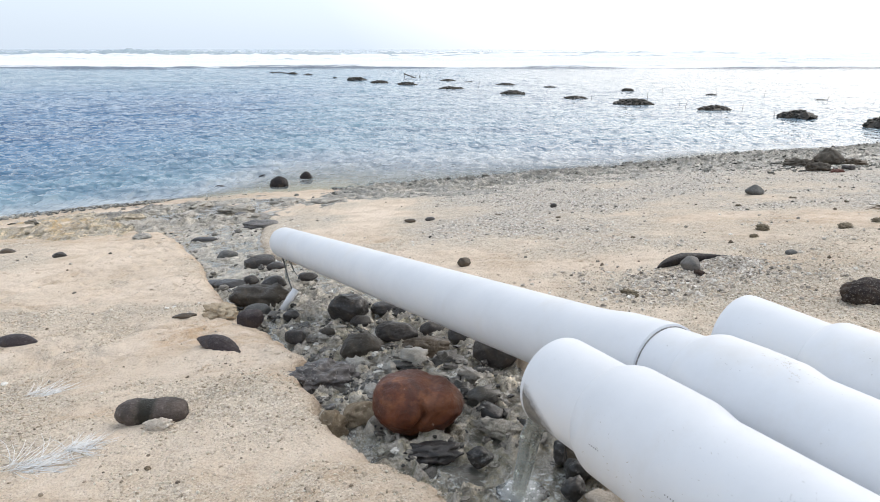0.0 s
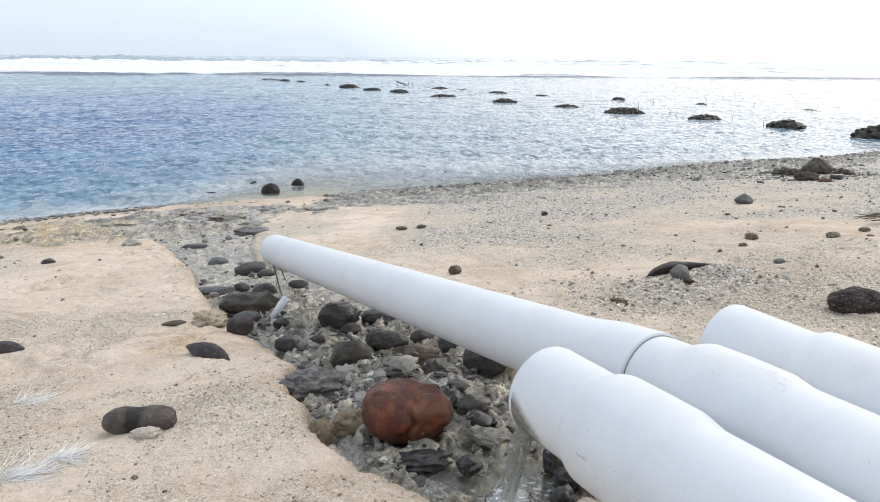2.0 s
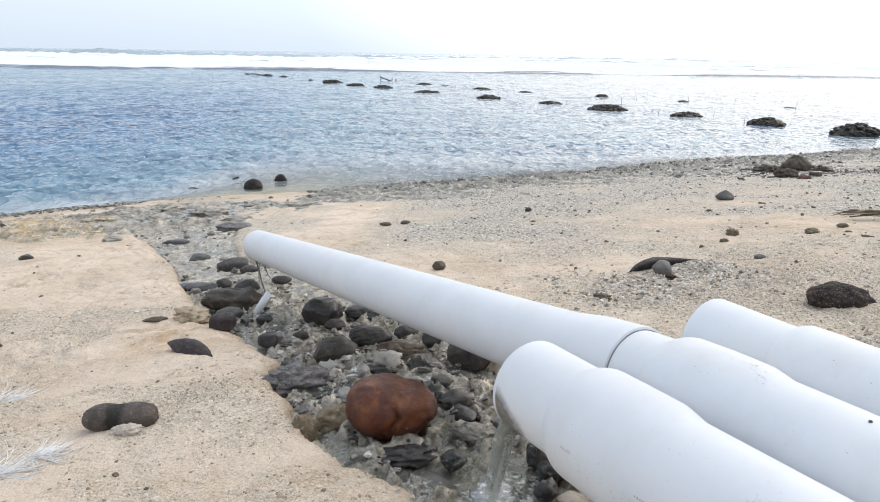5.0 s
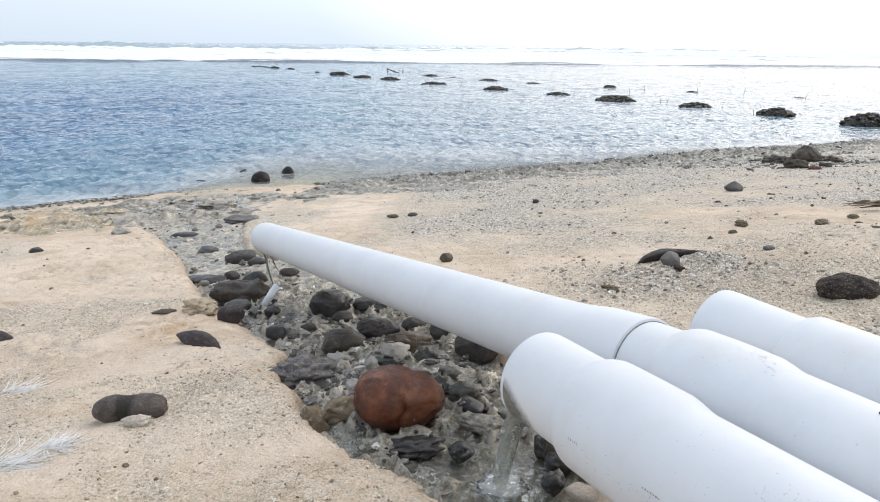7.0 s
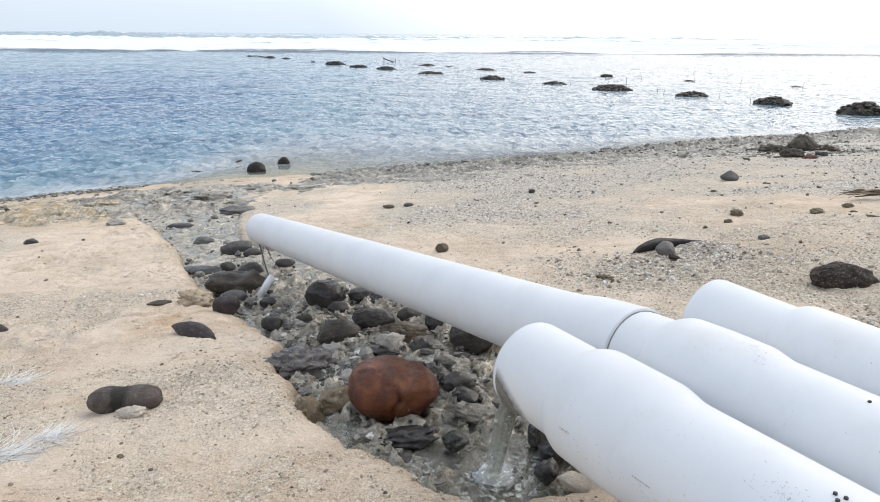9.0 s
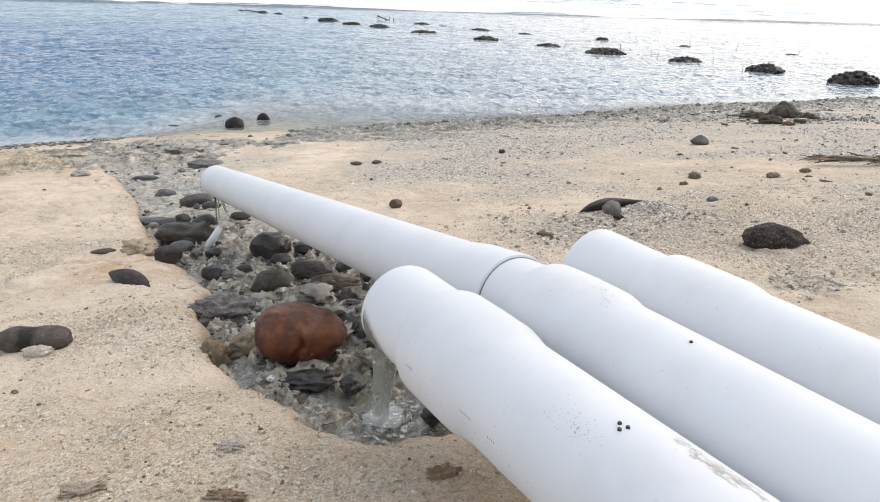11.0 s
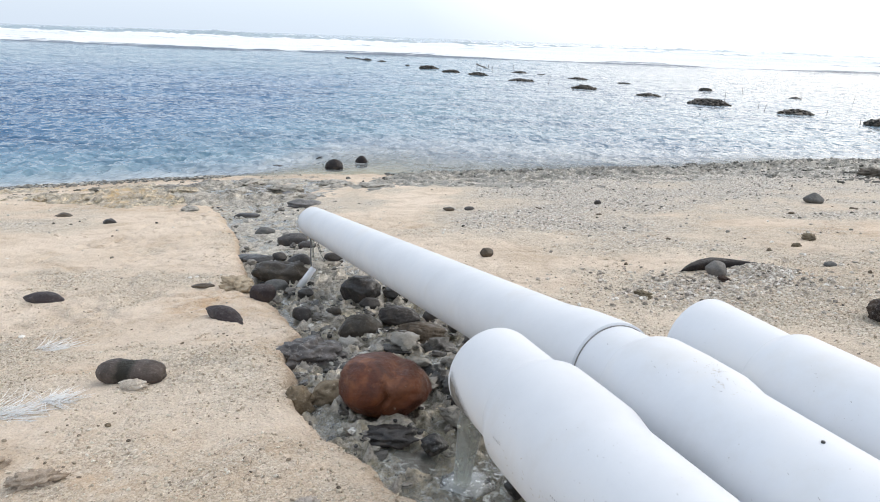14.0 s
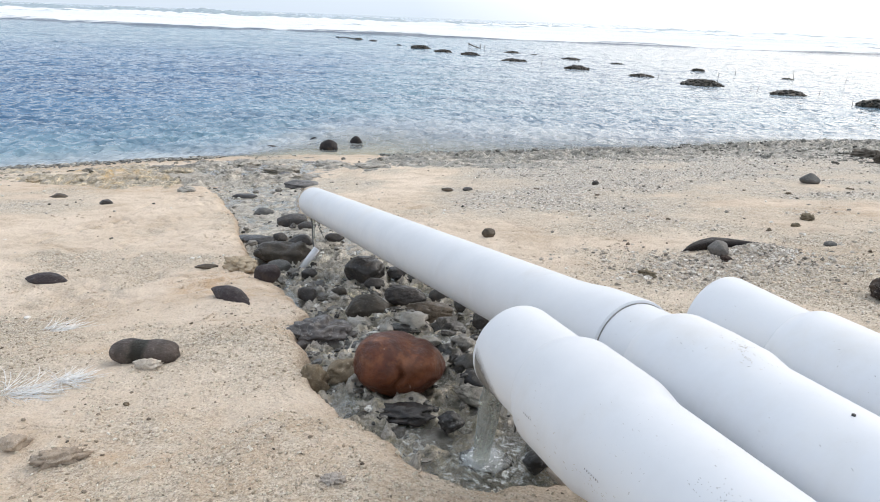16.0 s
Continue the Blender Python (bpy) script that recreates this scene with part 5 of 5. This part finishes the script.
# a white stub of small pipe and dark cords hanging at the long pipe's mouth
tip, way2 = AX2(5.05)
stub = tagged(new("small_tube"), "short thin white tube standing askew in the channel", "tube")
foot = Vector((-1.404, 4.722, 1.022))
part("sleeve", tube_mesh("sleeve", [foot, foot + Vector((0.10, 0.082, 0.150))], [0.027, 0.027], PVC, 20), stub)
# black disc paints the shade inside the tube; the sleeve itself is solid
part("mouth", tube_mesh("mouth", [foot - Vector((0.001, 0.0014, 0.003)), foot + Vector((0.002, 0.0028, 0.006))], [0.023, 0.023], BLACK, 20), stub, "black disc painting the shade inside the open end")
for k, (dx, dy, end) in enumerate([(-0.03, -0.01, Vector((-1.32, 4.80, 1.13))), (0.03, -0.05, Vector((-1.40, 5.35, 1.04))), (0.07, -0.07, Vector((-1.585, 5.76, 0.99)))]):
    top = tip + Vector((dx, dy, -R + 0.012))
    pts = [top.lerp(end, q) + Vector((0.004 * math.sin(q * 7 + k), 0, -0.015 * math.sin(math.pi * q) * (k < 2))) for q in (0, 0.15, 0.3, 0.5, 0.7, 0.85, 1.0)]
    ob = new("cord", tube_mesh("cord", pts, [0.009, 0.008, 0.007, 0.006, 0.006, 0.005, 0.004] if k == 0 else [0.006, 0.004, 0.003, 0.004, 0.003, 0.003, 0.002], BLACK, 6))
    tagged(ob, "dark weedy cord hanging from the pipe's mouth", "cord", "hanging cords")
top = AX1(TIP1 - 0.004)[0] + Vector((0.02, -0.10, -R + 0.036))
ob = new("cord", tube_mesh("cord", [top, top + Vector((0.002, 0, -0.05)), top + Vector((0.001, 0.004, -0.11))], [0.008, 0.005, 0.002], BLACK, 6))
tagged(ob, "dark weedy cord hanging from the pipe's mouth", "cord", "hanging cords")


def pool_height(x, y):
    z = beach(x, y) - bed_depth(y) + 0.026 - 0.014 * smooth(6.0, 9.0, y)
    z = z + 0.02 * (cloud(x, y, 5, 71) - 0.5) + 0.012 * (cloud(x, y, 16, 72, 2) - 0.5)
    hit = np.hypot(x - 0.30, y - 1.92)
    return z + 0.01 * np.sin(hit * 70) * np.exp(-hit * 6)


gx, gy = np.meshgrid(np.arange(-7, 0.9, 0.05), np.arange(1.5, 13.6, 0.05))
gz = pool_height(gx, gy)
keep = (in_channel(gx, gy) > -0.06) & (gy < 12.6)
idx = -np.ones(gx.shape, int)
idx[keep] = np.arange(keep.sum())
full = keep[:-1, :-1] & keep[:-1, 1:] & keep[1:, 1:] & keep[1:, :-1]
quads = np.stack([idx[:-1, :-1], idx[:-1, 1:], idx[1:, 1:], idx[1:, :-1]], -1)[full]
me = mesh_of("channel_water", np.stack([gx, gy, gz], -1)[keep], quads.tolist(), STREAM)
gx, gy = gx[keep], gy[keep]
point_value(me, "froth", np.clip(0.9 * np.exp(-((gx - 0.30) ** 2 + (gy - 1.90) ** 2) / 0.022) + 0.45 * smooth(0.46, 0.64, cloud(gx, gy, 2.6, 75)) * (0.35 + 0.65 * smooth(4.2, 2.8, gy)), 0, 0.85))
tagged(new("channel_water", me), "shallow clear water running over rubble in the channel", "stream", kind="structure")

v, f = BALLS[3]
r = rocky(v, 91, 0.5, 2.4)
p = v * r[:, None] * (0.085, 0.07, 0.014)
ob = new("froth", mesh_of("froth", p, f.tolist(), FROTH))
ob.location = (0.31, 1.88, float(pool_height(np.array([0.31]), np.array([1.88]))[0]) + 0.004)
tagged(ob, "white froth where the falling water strikes the pool", "water")


# ---- craggy bed of the channel ----
def ridged(x, y, scale, seed):
    return 1 - 2 * np.abs(cloud(x, y, scale, seed, 2) - 0.5) * 2


def reef_at(x, y):
    x, y = np.asarray(x, float), np.asarray(y, float)
    wx, wy = x + 0.06 * cloud(x, y, 6, 95), y + 0.06 * cloud(x, y, 6, 97)
    rough = 0.055 * (cloud(wx, wy, 4.5, 91, 2) - 0.5) + 0.050 * (ridged(wx, wy, 5.5, 92) - 0.6) + 0.046 * (ridged(wx, wy, 12, 93) - 0.6) + 0.030 * (ridged(wx, wy, 24, 94) - 0.6)
    pool = 0.10 * np.exp(-((x - 0.36) ** 2 + (y - 1.86) ** 2) / 0.035)
    return beach(x, y) - bed_depth(y) + 0.037 - 0.024 * smooth(6.0, 9.0, y) - pool + rough * (1 - 0.6 * smooth(4.8, 6.2, y)) - 0.05 * smooth(0.08, 0.0, in_channel(x, y))


def bed_sheet(name, label, xs, ys, keep_at, height, material, wet_at=None):
    """A rough sheet over part of the ground, kept where keep_at says so."""
    gx, gy = np.meshgrid(xs, ys)
    keep = keep_at(gx, gy)
    idx = -np.ones(gx.shape, int)
    idx[keep] = np.arange(keep.sum())
    full = keep[:-1, :-1] & keep[:-1, 1:] & keep[1:, 1:] & keep[1:, :-1]
    quads = np.stack([idx[:-1, :-1], idx[:-1, 1:], idx[1:, 1:], idx[1:, :-1]], -1)[full]
    me = mesh_of(name, np.stack([gx[keep], gy[keep], height(gx[keep], gy[keep])], -1), quads.tolist(), material)
    if wet_at is not None:
        point_value(me, "wet", wet_at(gx[keep], gy[keep]))
    tagged(new(name, me), label, "reef rock", kind="structure")


bed_sheet("reef_bed", "craggy wet olive-grey reef rock along the channel", np.arange(-3.3, 0.8, 0.0125), np.arange(1.58, 4.72, 0.0125), lambda x, y: in_channel(x, y) > 0.0, reef_at, REEF)
bed_sheet("reef_bed", "low mottled reef rock in the upper channel", np.arange(-5.6, -0.4, 0.02), np.arange(4.70, 9.6, 0.02), lambda x, y: in_channel(x, y) > 0.0, reef_at, PALEBED)


def ledge_mask(x, y):
    """Where the low brown reef shows through the sand beside the outwash."""
    n = 0.10 * (cloud(x, y, 0.75, 85, 4) - 0.47) * 10
    near = y - (7.9 + 0.12 * np.maximum(0, -4.2 - x) + 0.5 * (cloud(x, y, 1.3, 86) - 0.5))
    fan = smooth(-0.5, 0.5, in_channel(x, y)) * smooth(8.4, 9.2, y)
    tan = 0.95 * np.exp(-((x + 6.3) / 1.3) ** 2 - ((y - 8.95) / 0.5) ** 2) + 0.5 * np.exp(-((x + 6.6) / 0.9) ** 2 - ((y - 10.4) / 0.5) ** 2)
    return np.clip(1.6 * n + 0.26 + 0.25 * fan + tan, 0, 1) * smooth(0.0, 0.35, near) * smooth(0.7, 1.5, inland(x, y)) * smooth(-2.2, -2.7, x + 0.15 * (y - 8))


def ledge_at(x, y):
    rough = 0.16 * (cloud(x, y, 1.1, 62, 3) - 0.5) + 0.08 * (ridged(x, y, 2.6, 63) - 0.6) + 0.07 * (ridged(x, y, 6.0, 64) - 0.6) + 0.04 * (ridged(x, y, 12.0, 65) - 0.6)
    return ground_at(x, y) - 0.035 + (0.11 + rough) * ledge_mask(x, y)


bed_sheet("reef_ledge", "low brown algae-covered reef ledge beside the outwash", np.arange(-12, -2.2, 0.035), np.arange(7.4, 13.5, 0.035), lambda x, y: (ledge_mask(x, y) > 0.02) & (in_channel(x, y) + 0.5 * (cloud(x, y, 1.5, 98) - 0.5) < -0.2), ledge_at, LEDGE)
bed_sheet("reef_fan", "low grey wet reef rock where the channel spreads towards the lagoon", np.arange(-8, -2.2, 0.03), np.arange(8.0, 13.5, 0.03), lambda x, y: (ledge_mask(x, y) > 0.02) & (in_channel(x, y) + 0.5 * (cloud(x, y, 1.5, 98) - 0.5) > -0.26), ledge_at, FANREEF,
          lambda x, y: 0.75 * smooth(0.52, 0.60, cloud(x + 0.4 * y, 0.5 * y, 1.3, 77, 4)))


def shore_mask(x, y):
    d = inland(x, y)
    reach = 5.3 + 0.9 * smooth(5, 1, x) + 0.10 * np.clip(x, -2, 12) + 3.2 * (cloud(x, y, 0.7, 66, 4) - 0.5)
    return smooth(reach, reach * 0.35, d) * smooth(-0.9, 1.3, d) * smooth(-3.8, -1.8, x + 1.5 * (cloud(x, y, 0.8, 67) - 0.5))


def shore_at(x, y):
    m = shore_mask(x, y)
    rough = 0.20 * (cloud(x, y, 1.0, 68, 3) - 0.5) + 0.12 * (ridged(x, y, 2.4, 69) - 0.6) + 0.10 * (ridged(x, y, 5.0, 70) - 0.6) + 0.05 * (ridged(x, y, 10.0, 74) - 0.6)
    mound = 0.30 * np.exp(-(((x - 7.7) / 1.3) ** 2 + ((y - 14.3) / 0.9) ** 2))
    return ground_at(x, y) - 0.045 + (0.125 + 0.95 * rough + mound) * m


bed_sheet("shore_reef", "dark grey-green broken reef along the waterline", np.arange(-4.2, 19, 0.045), np.arange(10.5, 25.5, 0.045), lambda x, y: shore_mask(x, y) > 0.04, shore_at, SHORELEDGE,
          lambda x, y: 0.75 * smooth(2.8, 0.4, inland(x, y) + 1.6 * (cloud(x, y, 0.9, 73) - 0.5)))


def top_at(x, y):
    """The uppermost of sand, ledge and shore reef."""
    z = ground_at(x, y)
    z = np.where(shore_mask(x, y) > 0.04, np.maximum(z, shore_at(x, y)), z)
    return np.where(ledge_mask(x, y) > 0.02, np.maximum(z, ledge_at(x, y)), z)


# ---- loose rubble, laid last ----
def scatter(name, label, category, points, sizes, level, rough, flat, material, seed, bury=0.3, height=ground_at, freq=1.5, tilt=0.5):
    """Many small broken pieces in one mesh, bedded in the ground."""
    rng = np.random.RandomState(seed)
    v, f = BALLS[level]
    shapes = []
    for k in range(14):
        q = v * np.clip(rocky(v, seed + k * 1.7, rough, freq, 4), 0.35, 2)[:, None]
        shapes.append(q)
    n = len(points)
    z = height(points[:, 0], points[:, 1])
    allv = np.empty((n, len(v), 3))
    for i in range(n):
        a, b = rng.uniform(0, 2 * math.pi), rng.uniform(-tilt, tilt)
        q = shapes[rng.randint(14)] * (1.0, rng.uniform(0.4, 0.9), rng.uniform(*flat)) * sizes[i]
        ca, sa, cb, sb = math.cos(a), math.sin(a), math.cos(b), math.sin(b)
        turn = np.array([[ca, -sa, 0], [sa, ca, 0], [0, 0, 1]]) @ np.array([[1, 0, 0], [0, cb, -sb], [0, sb, cb]])
        q = q @ turn.T
        allv[i] = q + (points[i, 0], points[i, 1], z[i] + sizes[i] * (0.5 - bury) * flat[1])
    faces = (f[None] + (np.arange(n) * len(v))[:, None, None]).reshape(-1, 3)
    me = bpy.data.meshes.new(name)
    me.vertices.add(n * len(v))
    me.vertices.foreach_set("co", allv.ravel())
    me.loops.add(faces.size)
    me.loops.foreach_set("vertex_index", faces.ravel())
    me.polygons.add(len(faces))
    me.polygons.foreach_set("loop_start", np.arange(0, faces.size, 3))
    me.polygons.foreach_set("use_smooth", [level > 2] * len(faces))
    me.materials.append(material)
    me.update(calc_edges=True)
    return tagged(new(name, me), label, category, kind="stuff")


rng = np.random.RandomState(17)
# the channel's bed
pts = np.stack([rng.uniform(-4.2, 0.75, 18000), rng.uniform(1.55, 9.2, 18000)], -1)
ins = in_channel(pts[:, 0], pts[:, 1])
thin = rng.uniform(0, 1, len(pts)) < smooth(5.6, 3.4, pts[:, 1]) + 0.10
small, large = pts[(ins > 0.04) & thin][:1900], pts[::-1][(ins > 0.07)[::-1] & thin[::-1]][:230]
small = small[np.hypot(small[:, 0] - 0.34, small[:, 1] - 1.84) > 0.22]
size = 0.006 + 0.024 * rng.uniform(0, 1, len(small)) ** 2.2
scatter("rubble", "wet dark broken coral rubble on the channel bed", "rubble", small, size, 2, 0.65, (0.3, 0.7), RUBBLE, 101, 0.2, freq=2.6, height=reef_at)
clear = np.ones(len(large), bool)
for cx, cy, cr in ((-0.107, 2.36, 0.22), (-0.56, 3.58, 0.14), (-0.82, 4.49, 0.15), (-0.38, 3.88, 0.15), (-1.71, 5.06, 0.25), (0.33, 1.85, 0.26), (-0.02, 2.1, 0.1)):
    clear &= np.hypot(large[:, 0] - cx, large[:, 1] - cy) > cr
large = large[clear]
size = 0.025 + 0.055 * rng.uniform(0, 1, len(large)) ** 2
lumps = []
for k in range(16):
    v, f = BALLS[3]
    q = v * np.clip(rocky(v, 300 + k * 1.7, 0.7, 2.5, 5), 0.4, 1.7)[:, None]
    lumps.append(mesh_of("reef_lump", q, f.tolist(), LUMP))
for (x, y), r, z in zip(large, size, reef_at(large[:, 0], large[:, 1])):
    thick = rng.uniform(0.35, 0.65)
    ob = new("reef_lump", lumps[rng.randint(16)])
    ob.matrix_world = pose(x, y, z + r * 0.15 * thick, rng.uniform(-25, 25), 0, rng.uniform(0, 360)) @ Matrix.Diagonal((r, r * rng.uniform(0.55, 0.95), r * thick, 1))
    tagged(ob, "craggy wet lump of reef rock lying in the channel", "rock", "loose reef lumps")
# outwash fan and the cobbles along the water's edge
pts = np.stack([rng.uniform(-14, 28, 90000), rng.uniform(6.5, 31, 90000)], -1)
d = inland(pts[:, 0], pts[:, 1])
wide = 1.7 + 0.10 * np.clip(pts[:, 0], -4, 14)
lane = smooth(wide + 0.9, wide * 0.4, d) * smooth(-0.9, 0.0, d) * smooth(-3.6, -1.5, pts[:, 0])
fan = smooth(-0.3, 0.3, in_channel(pts[:, 0], pts[:, 1])) * (pts[:, 1] > 7.4)
left = smooth(5.8, 4.0, d) * smooth(-0.3, 0.3, d) * smooth(-3.6, -4.8, pts[:, 0]) * smooth(0.42, 0.6, cloud(pts[:, 0], pts[:, 1], 0.55, 83) + 0.04)
pile = 1.4 * np.exp(-(((pts[:, 0] - 7.4) / 1.6) ** 2 + ((pts[:, 1] - 13.9) / 0.9) ** 2))
dice = rng.uniform(0, 1, len(pts))
lx, ld = rng.uniform(-4.0, 19, 60000), rng.uniform(-0.7, 5.4, 60000)
along = np.stack([lx, 14.8 + ((lx + 4.4) * 0.40 - ld) / 0.916], -1)
wide = 2.6 + 0.14 * np.clip(lx, -4, 14)
chance = smooth(wide + 1.2, wide * 0.3, ld) * smooth(-0.7, 0.1, ld) * smooth(-4.0, -1.5, lx) * smooth(0.36, 0.56, cloud(lx, along[:, 1], 0.8, 81) + 0.06) ** 1.5
edge = np.concatenate([along[rng.uniform(0, 1, len(lx)) < chance * 0.32][:4800], pts[dice < pile]])
size = 0.013 + 0.055 * rng.uniform(0, 1, len(edge)) ** 3
scatter("cobbles", "dark wet cobbles and coral rubble along the waterline", "cobbles", edge, size, 2, 0.8, (0.25, 0.7), SHOREDARK, 102, 0.35, freq=2.0, height=top_at)
outwash = pts[(dice < np.maximum(fan * 0.07, left * 0.08)) & (pts[:, 0] < -2.2)][:4500]
size = 0.018 + 0.07 * rng.uniform(0, 1, len(outwash)) ** 3
lx, ld = rng.uniform(-16, -6.2, 5000), np.abs(rng.normal(0, 0.25, 5000)) + 0.45
line = np.stack([lx, 14.8 + ((lx + 4.4) * 0.40 - 0.1 * np.maximum(0, -lx - 5) ** 1.5 - ld) / 0.916], -1)
scatter("cobbles", "dark wet pebbles along the lagoon's edge", "cobbles", line, 0.014 + 0.055 * rng.uniform(0, 1, len(line)) ** 3, 1, 0.5, (0.3, 0.6), SHOREDARK, 109, 0.3, freq=1.8, height=top_at)
scatter("cobbles", "flat tan and grey rubble of the outwash", "cobbles", outwash, size, 2, 0.8, (0.2, 0.45), SHORE, 106, 0.45, freq=2.0, height=top_at)
# coral chips over the sand: fine ones near, coarser ones further off
pts = np.stack([rng.uniform(-3.6, 3.8, 380000), rng.uniform(0.9, 6.5, 380000)], -1)
keepers = (rng.uniform(0, 1, len(pts)) < loose_at(pts[:, 0], pts[:, 1]) ** 1.2 * smooth(7.5, 2.0, pts[:, 1]) + 0.008) & (in_channel(pts[:, 0], pts[:, 1]) < 0.0)
pts = pts[keepers][:46000]
size = 0.0026 + 0.0068 * rng.uniform(0, 1, len(pts)) ** 2.6
scatter("coral_chips", "small pale and dark coral chips strewn over sand", "gravel", pts, size, 1, 0.4, (0.4, 0.85), SANDCHIPS, 103, 0.2)
pts = np.stack([rng.uniform(-9, 16, 150000), rng.uniform(3.0, 20, 150000)], -1)
keepers = (rng.uniform(0, 1, len(pts)) < loose_at(pts[:, 0], pts[:, 1]) ** 2.0 * np.maximum(smooth(0.3, 0.62, cloud(pts[:, 0], pts[:, 1], 1.6, 87, 3)), 0.9 * smooth(8.5, 6.0, inland(pts[:, 0], pts[:, 1])) * smooth(-3.0, -1.0, pts[:, 0])) + 0.012) & (in_channel(pts[:, 0], pts[:, 1]) < 0.0) & (inland(pts[:, 0], pts[:, 1]) > 0.3)
pts = pts[keepers][:34000]
size = 0.005 + 0.021 * rng.uniform(0, 1, len(pts)) ** 3.6
scatter("coral_shingle", "grey and white coral shingle on the beach", "gravel", pts, size, 1, 0.35, (0.35, 0.7), CHIPS, 104, 0.25, height=top_at)
coarse = np.concatenate([np.stack([rng.normal(cx, sx, n), rng.normal(cy, sy, n)], -1) for cx, cy, sx, sy, n in
                         ((2.12, 4.88, 0.12, 0.10, 520), (2.2, 4.6, 0.25, 0.15, 260), (1.45, 4.30, 0.26, 0.18, 420), (1.25, 4.75, 0.3, 0.2, 120), (1.75, 4.55, 0.3, 0.15, 300), (2.35, 2.95, 0.12, 0.08, 160), (2.5, 4.3, 0.3, 0.2, 80))])
coarse = coarse[in_channel(coarse[:, 0], coarse[:, 1]) < 0]
scatter("coral_shingle", "coarse pale broken coral heaped beside a grey stone", "gravel", coarse, 0.006 + 0.013 * rng.uniform(0, 1, len(coarse)) ** 2, 2, 0.7, (0.35, 0.8), SHINGLE, 110, 0.15, freq=2.2)
# low crumbled clumps of damp sand
pts = np.stack([rng.uniform(-5.5, 3.5, 16000), rng.uniform(1.3, 7.5, 16000)], -1)
patchy = smooth(0.50, 0.66, cloud(pts[:, 0], pts[:, 1], 0.9, 88, 4)) * (in_channel(pts[:, 0], pts[:, 1]) < -0.02)
pts = pts[rng.uniform(0, 1, len(pts)) < patchy * 0.9][:2400]
size = 0.006 + 0.017 * rng.uniform(0, 1, len(pts)) ** 2
scatter("sand_clumps", "low crumbled clumps of damp beige sand", "sand", pts, size, 2, 0.65, (0.25, 0.5), SAND, 107, 0.4, freq=2.4, tilt=0.2)
# dark crumbs of dried weed and bark on the sand
crumbs = []
for k in range(8):
    v, f = BALLS[2]
    q = v * np.clip(rocky(v, 400 + k * 2.3, 0.8, 1.8, 4), 0.3, 1.8)[:, None]
    crumbs.append(mesh_of("weed_crumb", q, f.tolist(), DRYFROND, False))
places = [(rng.uniform(0.3, 6.0), rng.uniform(4.6, 10.0)) for k in range(75)] + [(rng.uniform(-5.0, -1.2), rng.uniform(2.2, 6.6)) for k in range(26)]
for x, y in places:
    if in_channel(np.array([x]), np.array([y]))[0] > -0.1:
        continue
    r = 0.006 + (0.026 if x > 0 else 0.009) * rng.uniform(0, 1) ** 2.2
    ob = new("weed_crumb", crumbs[rng.randint(8)])
    ob.matrix_world = pose(x, y, spot(x, y) + r * 0.22, 0, 0, rng.uniform(0, 360)) @ Matrix.Diagonal((r * rng.uniform(0.9, 1.6), r * 0.8, r * rng.uniform(0.4, 0.7), 1))
    tagged(ob, "small dark crumb of dried weed lying on the sand", "dried weed", "weed crumbs")
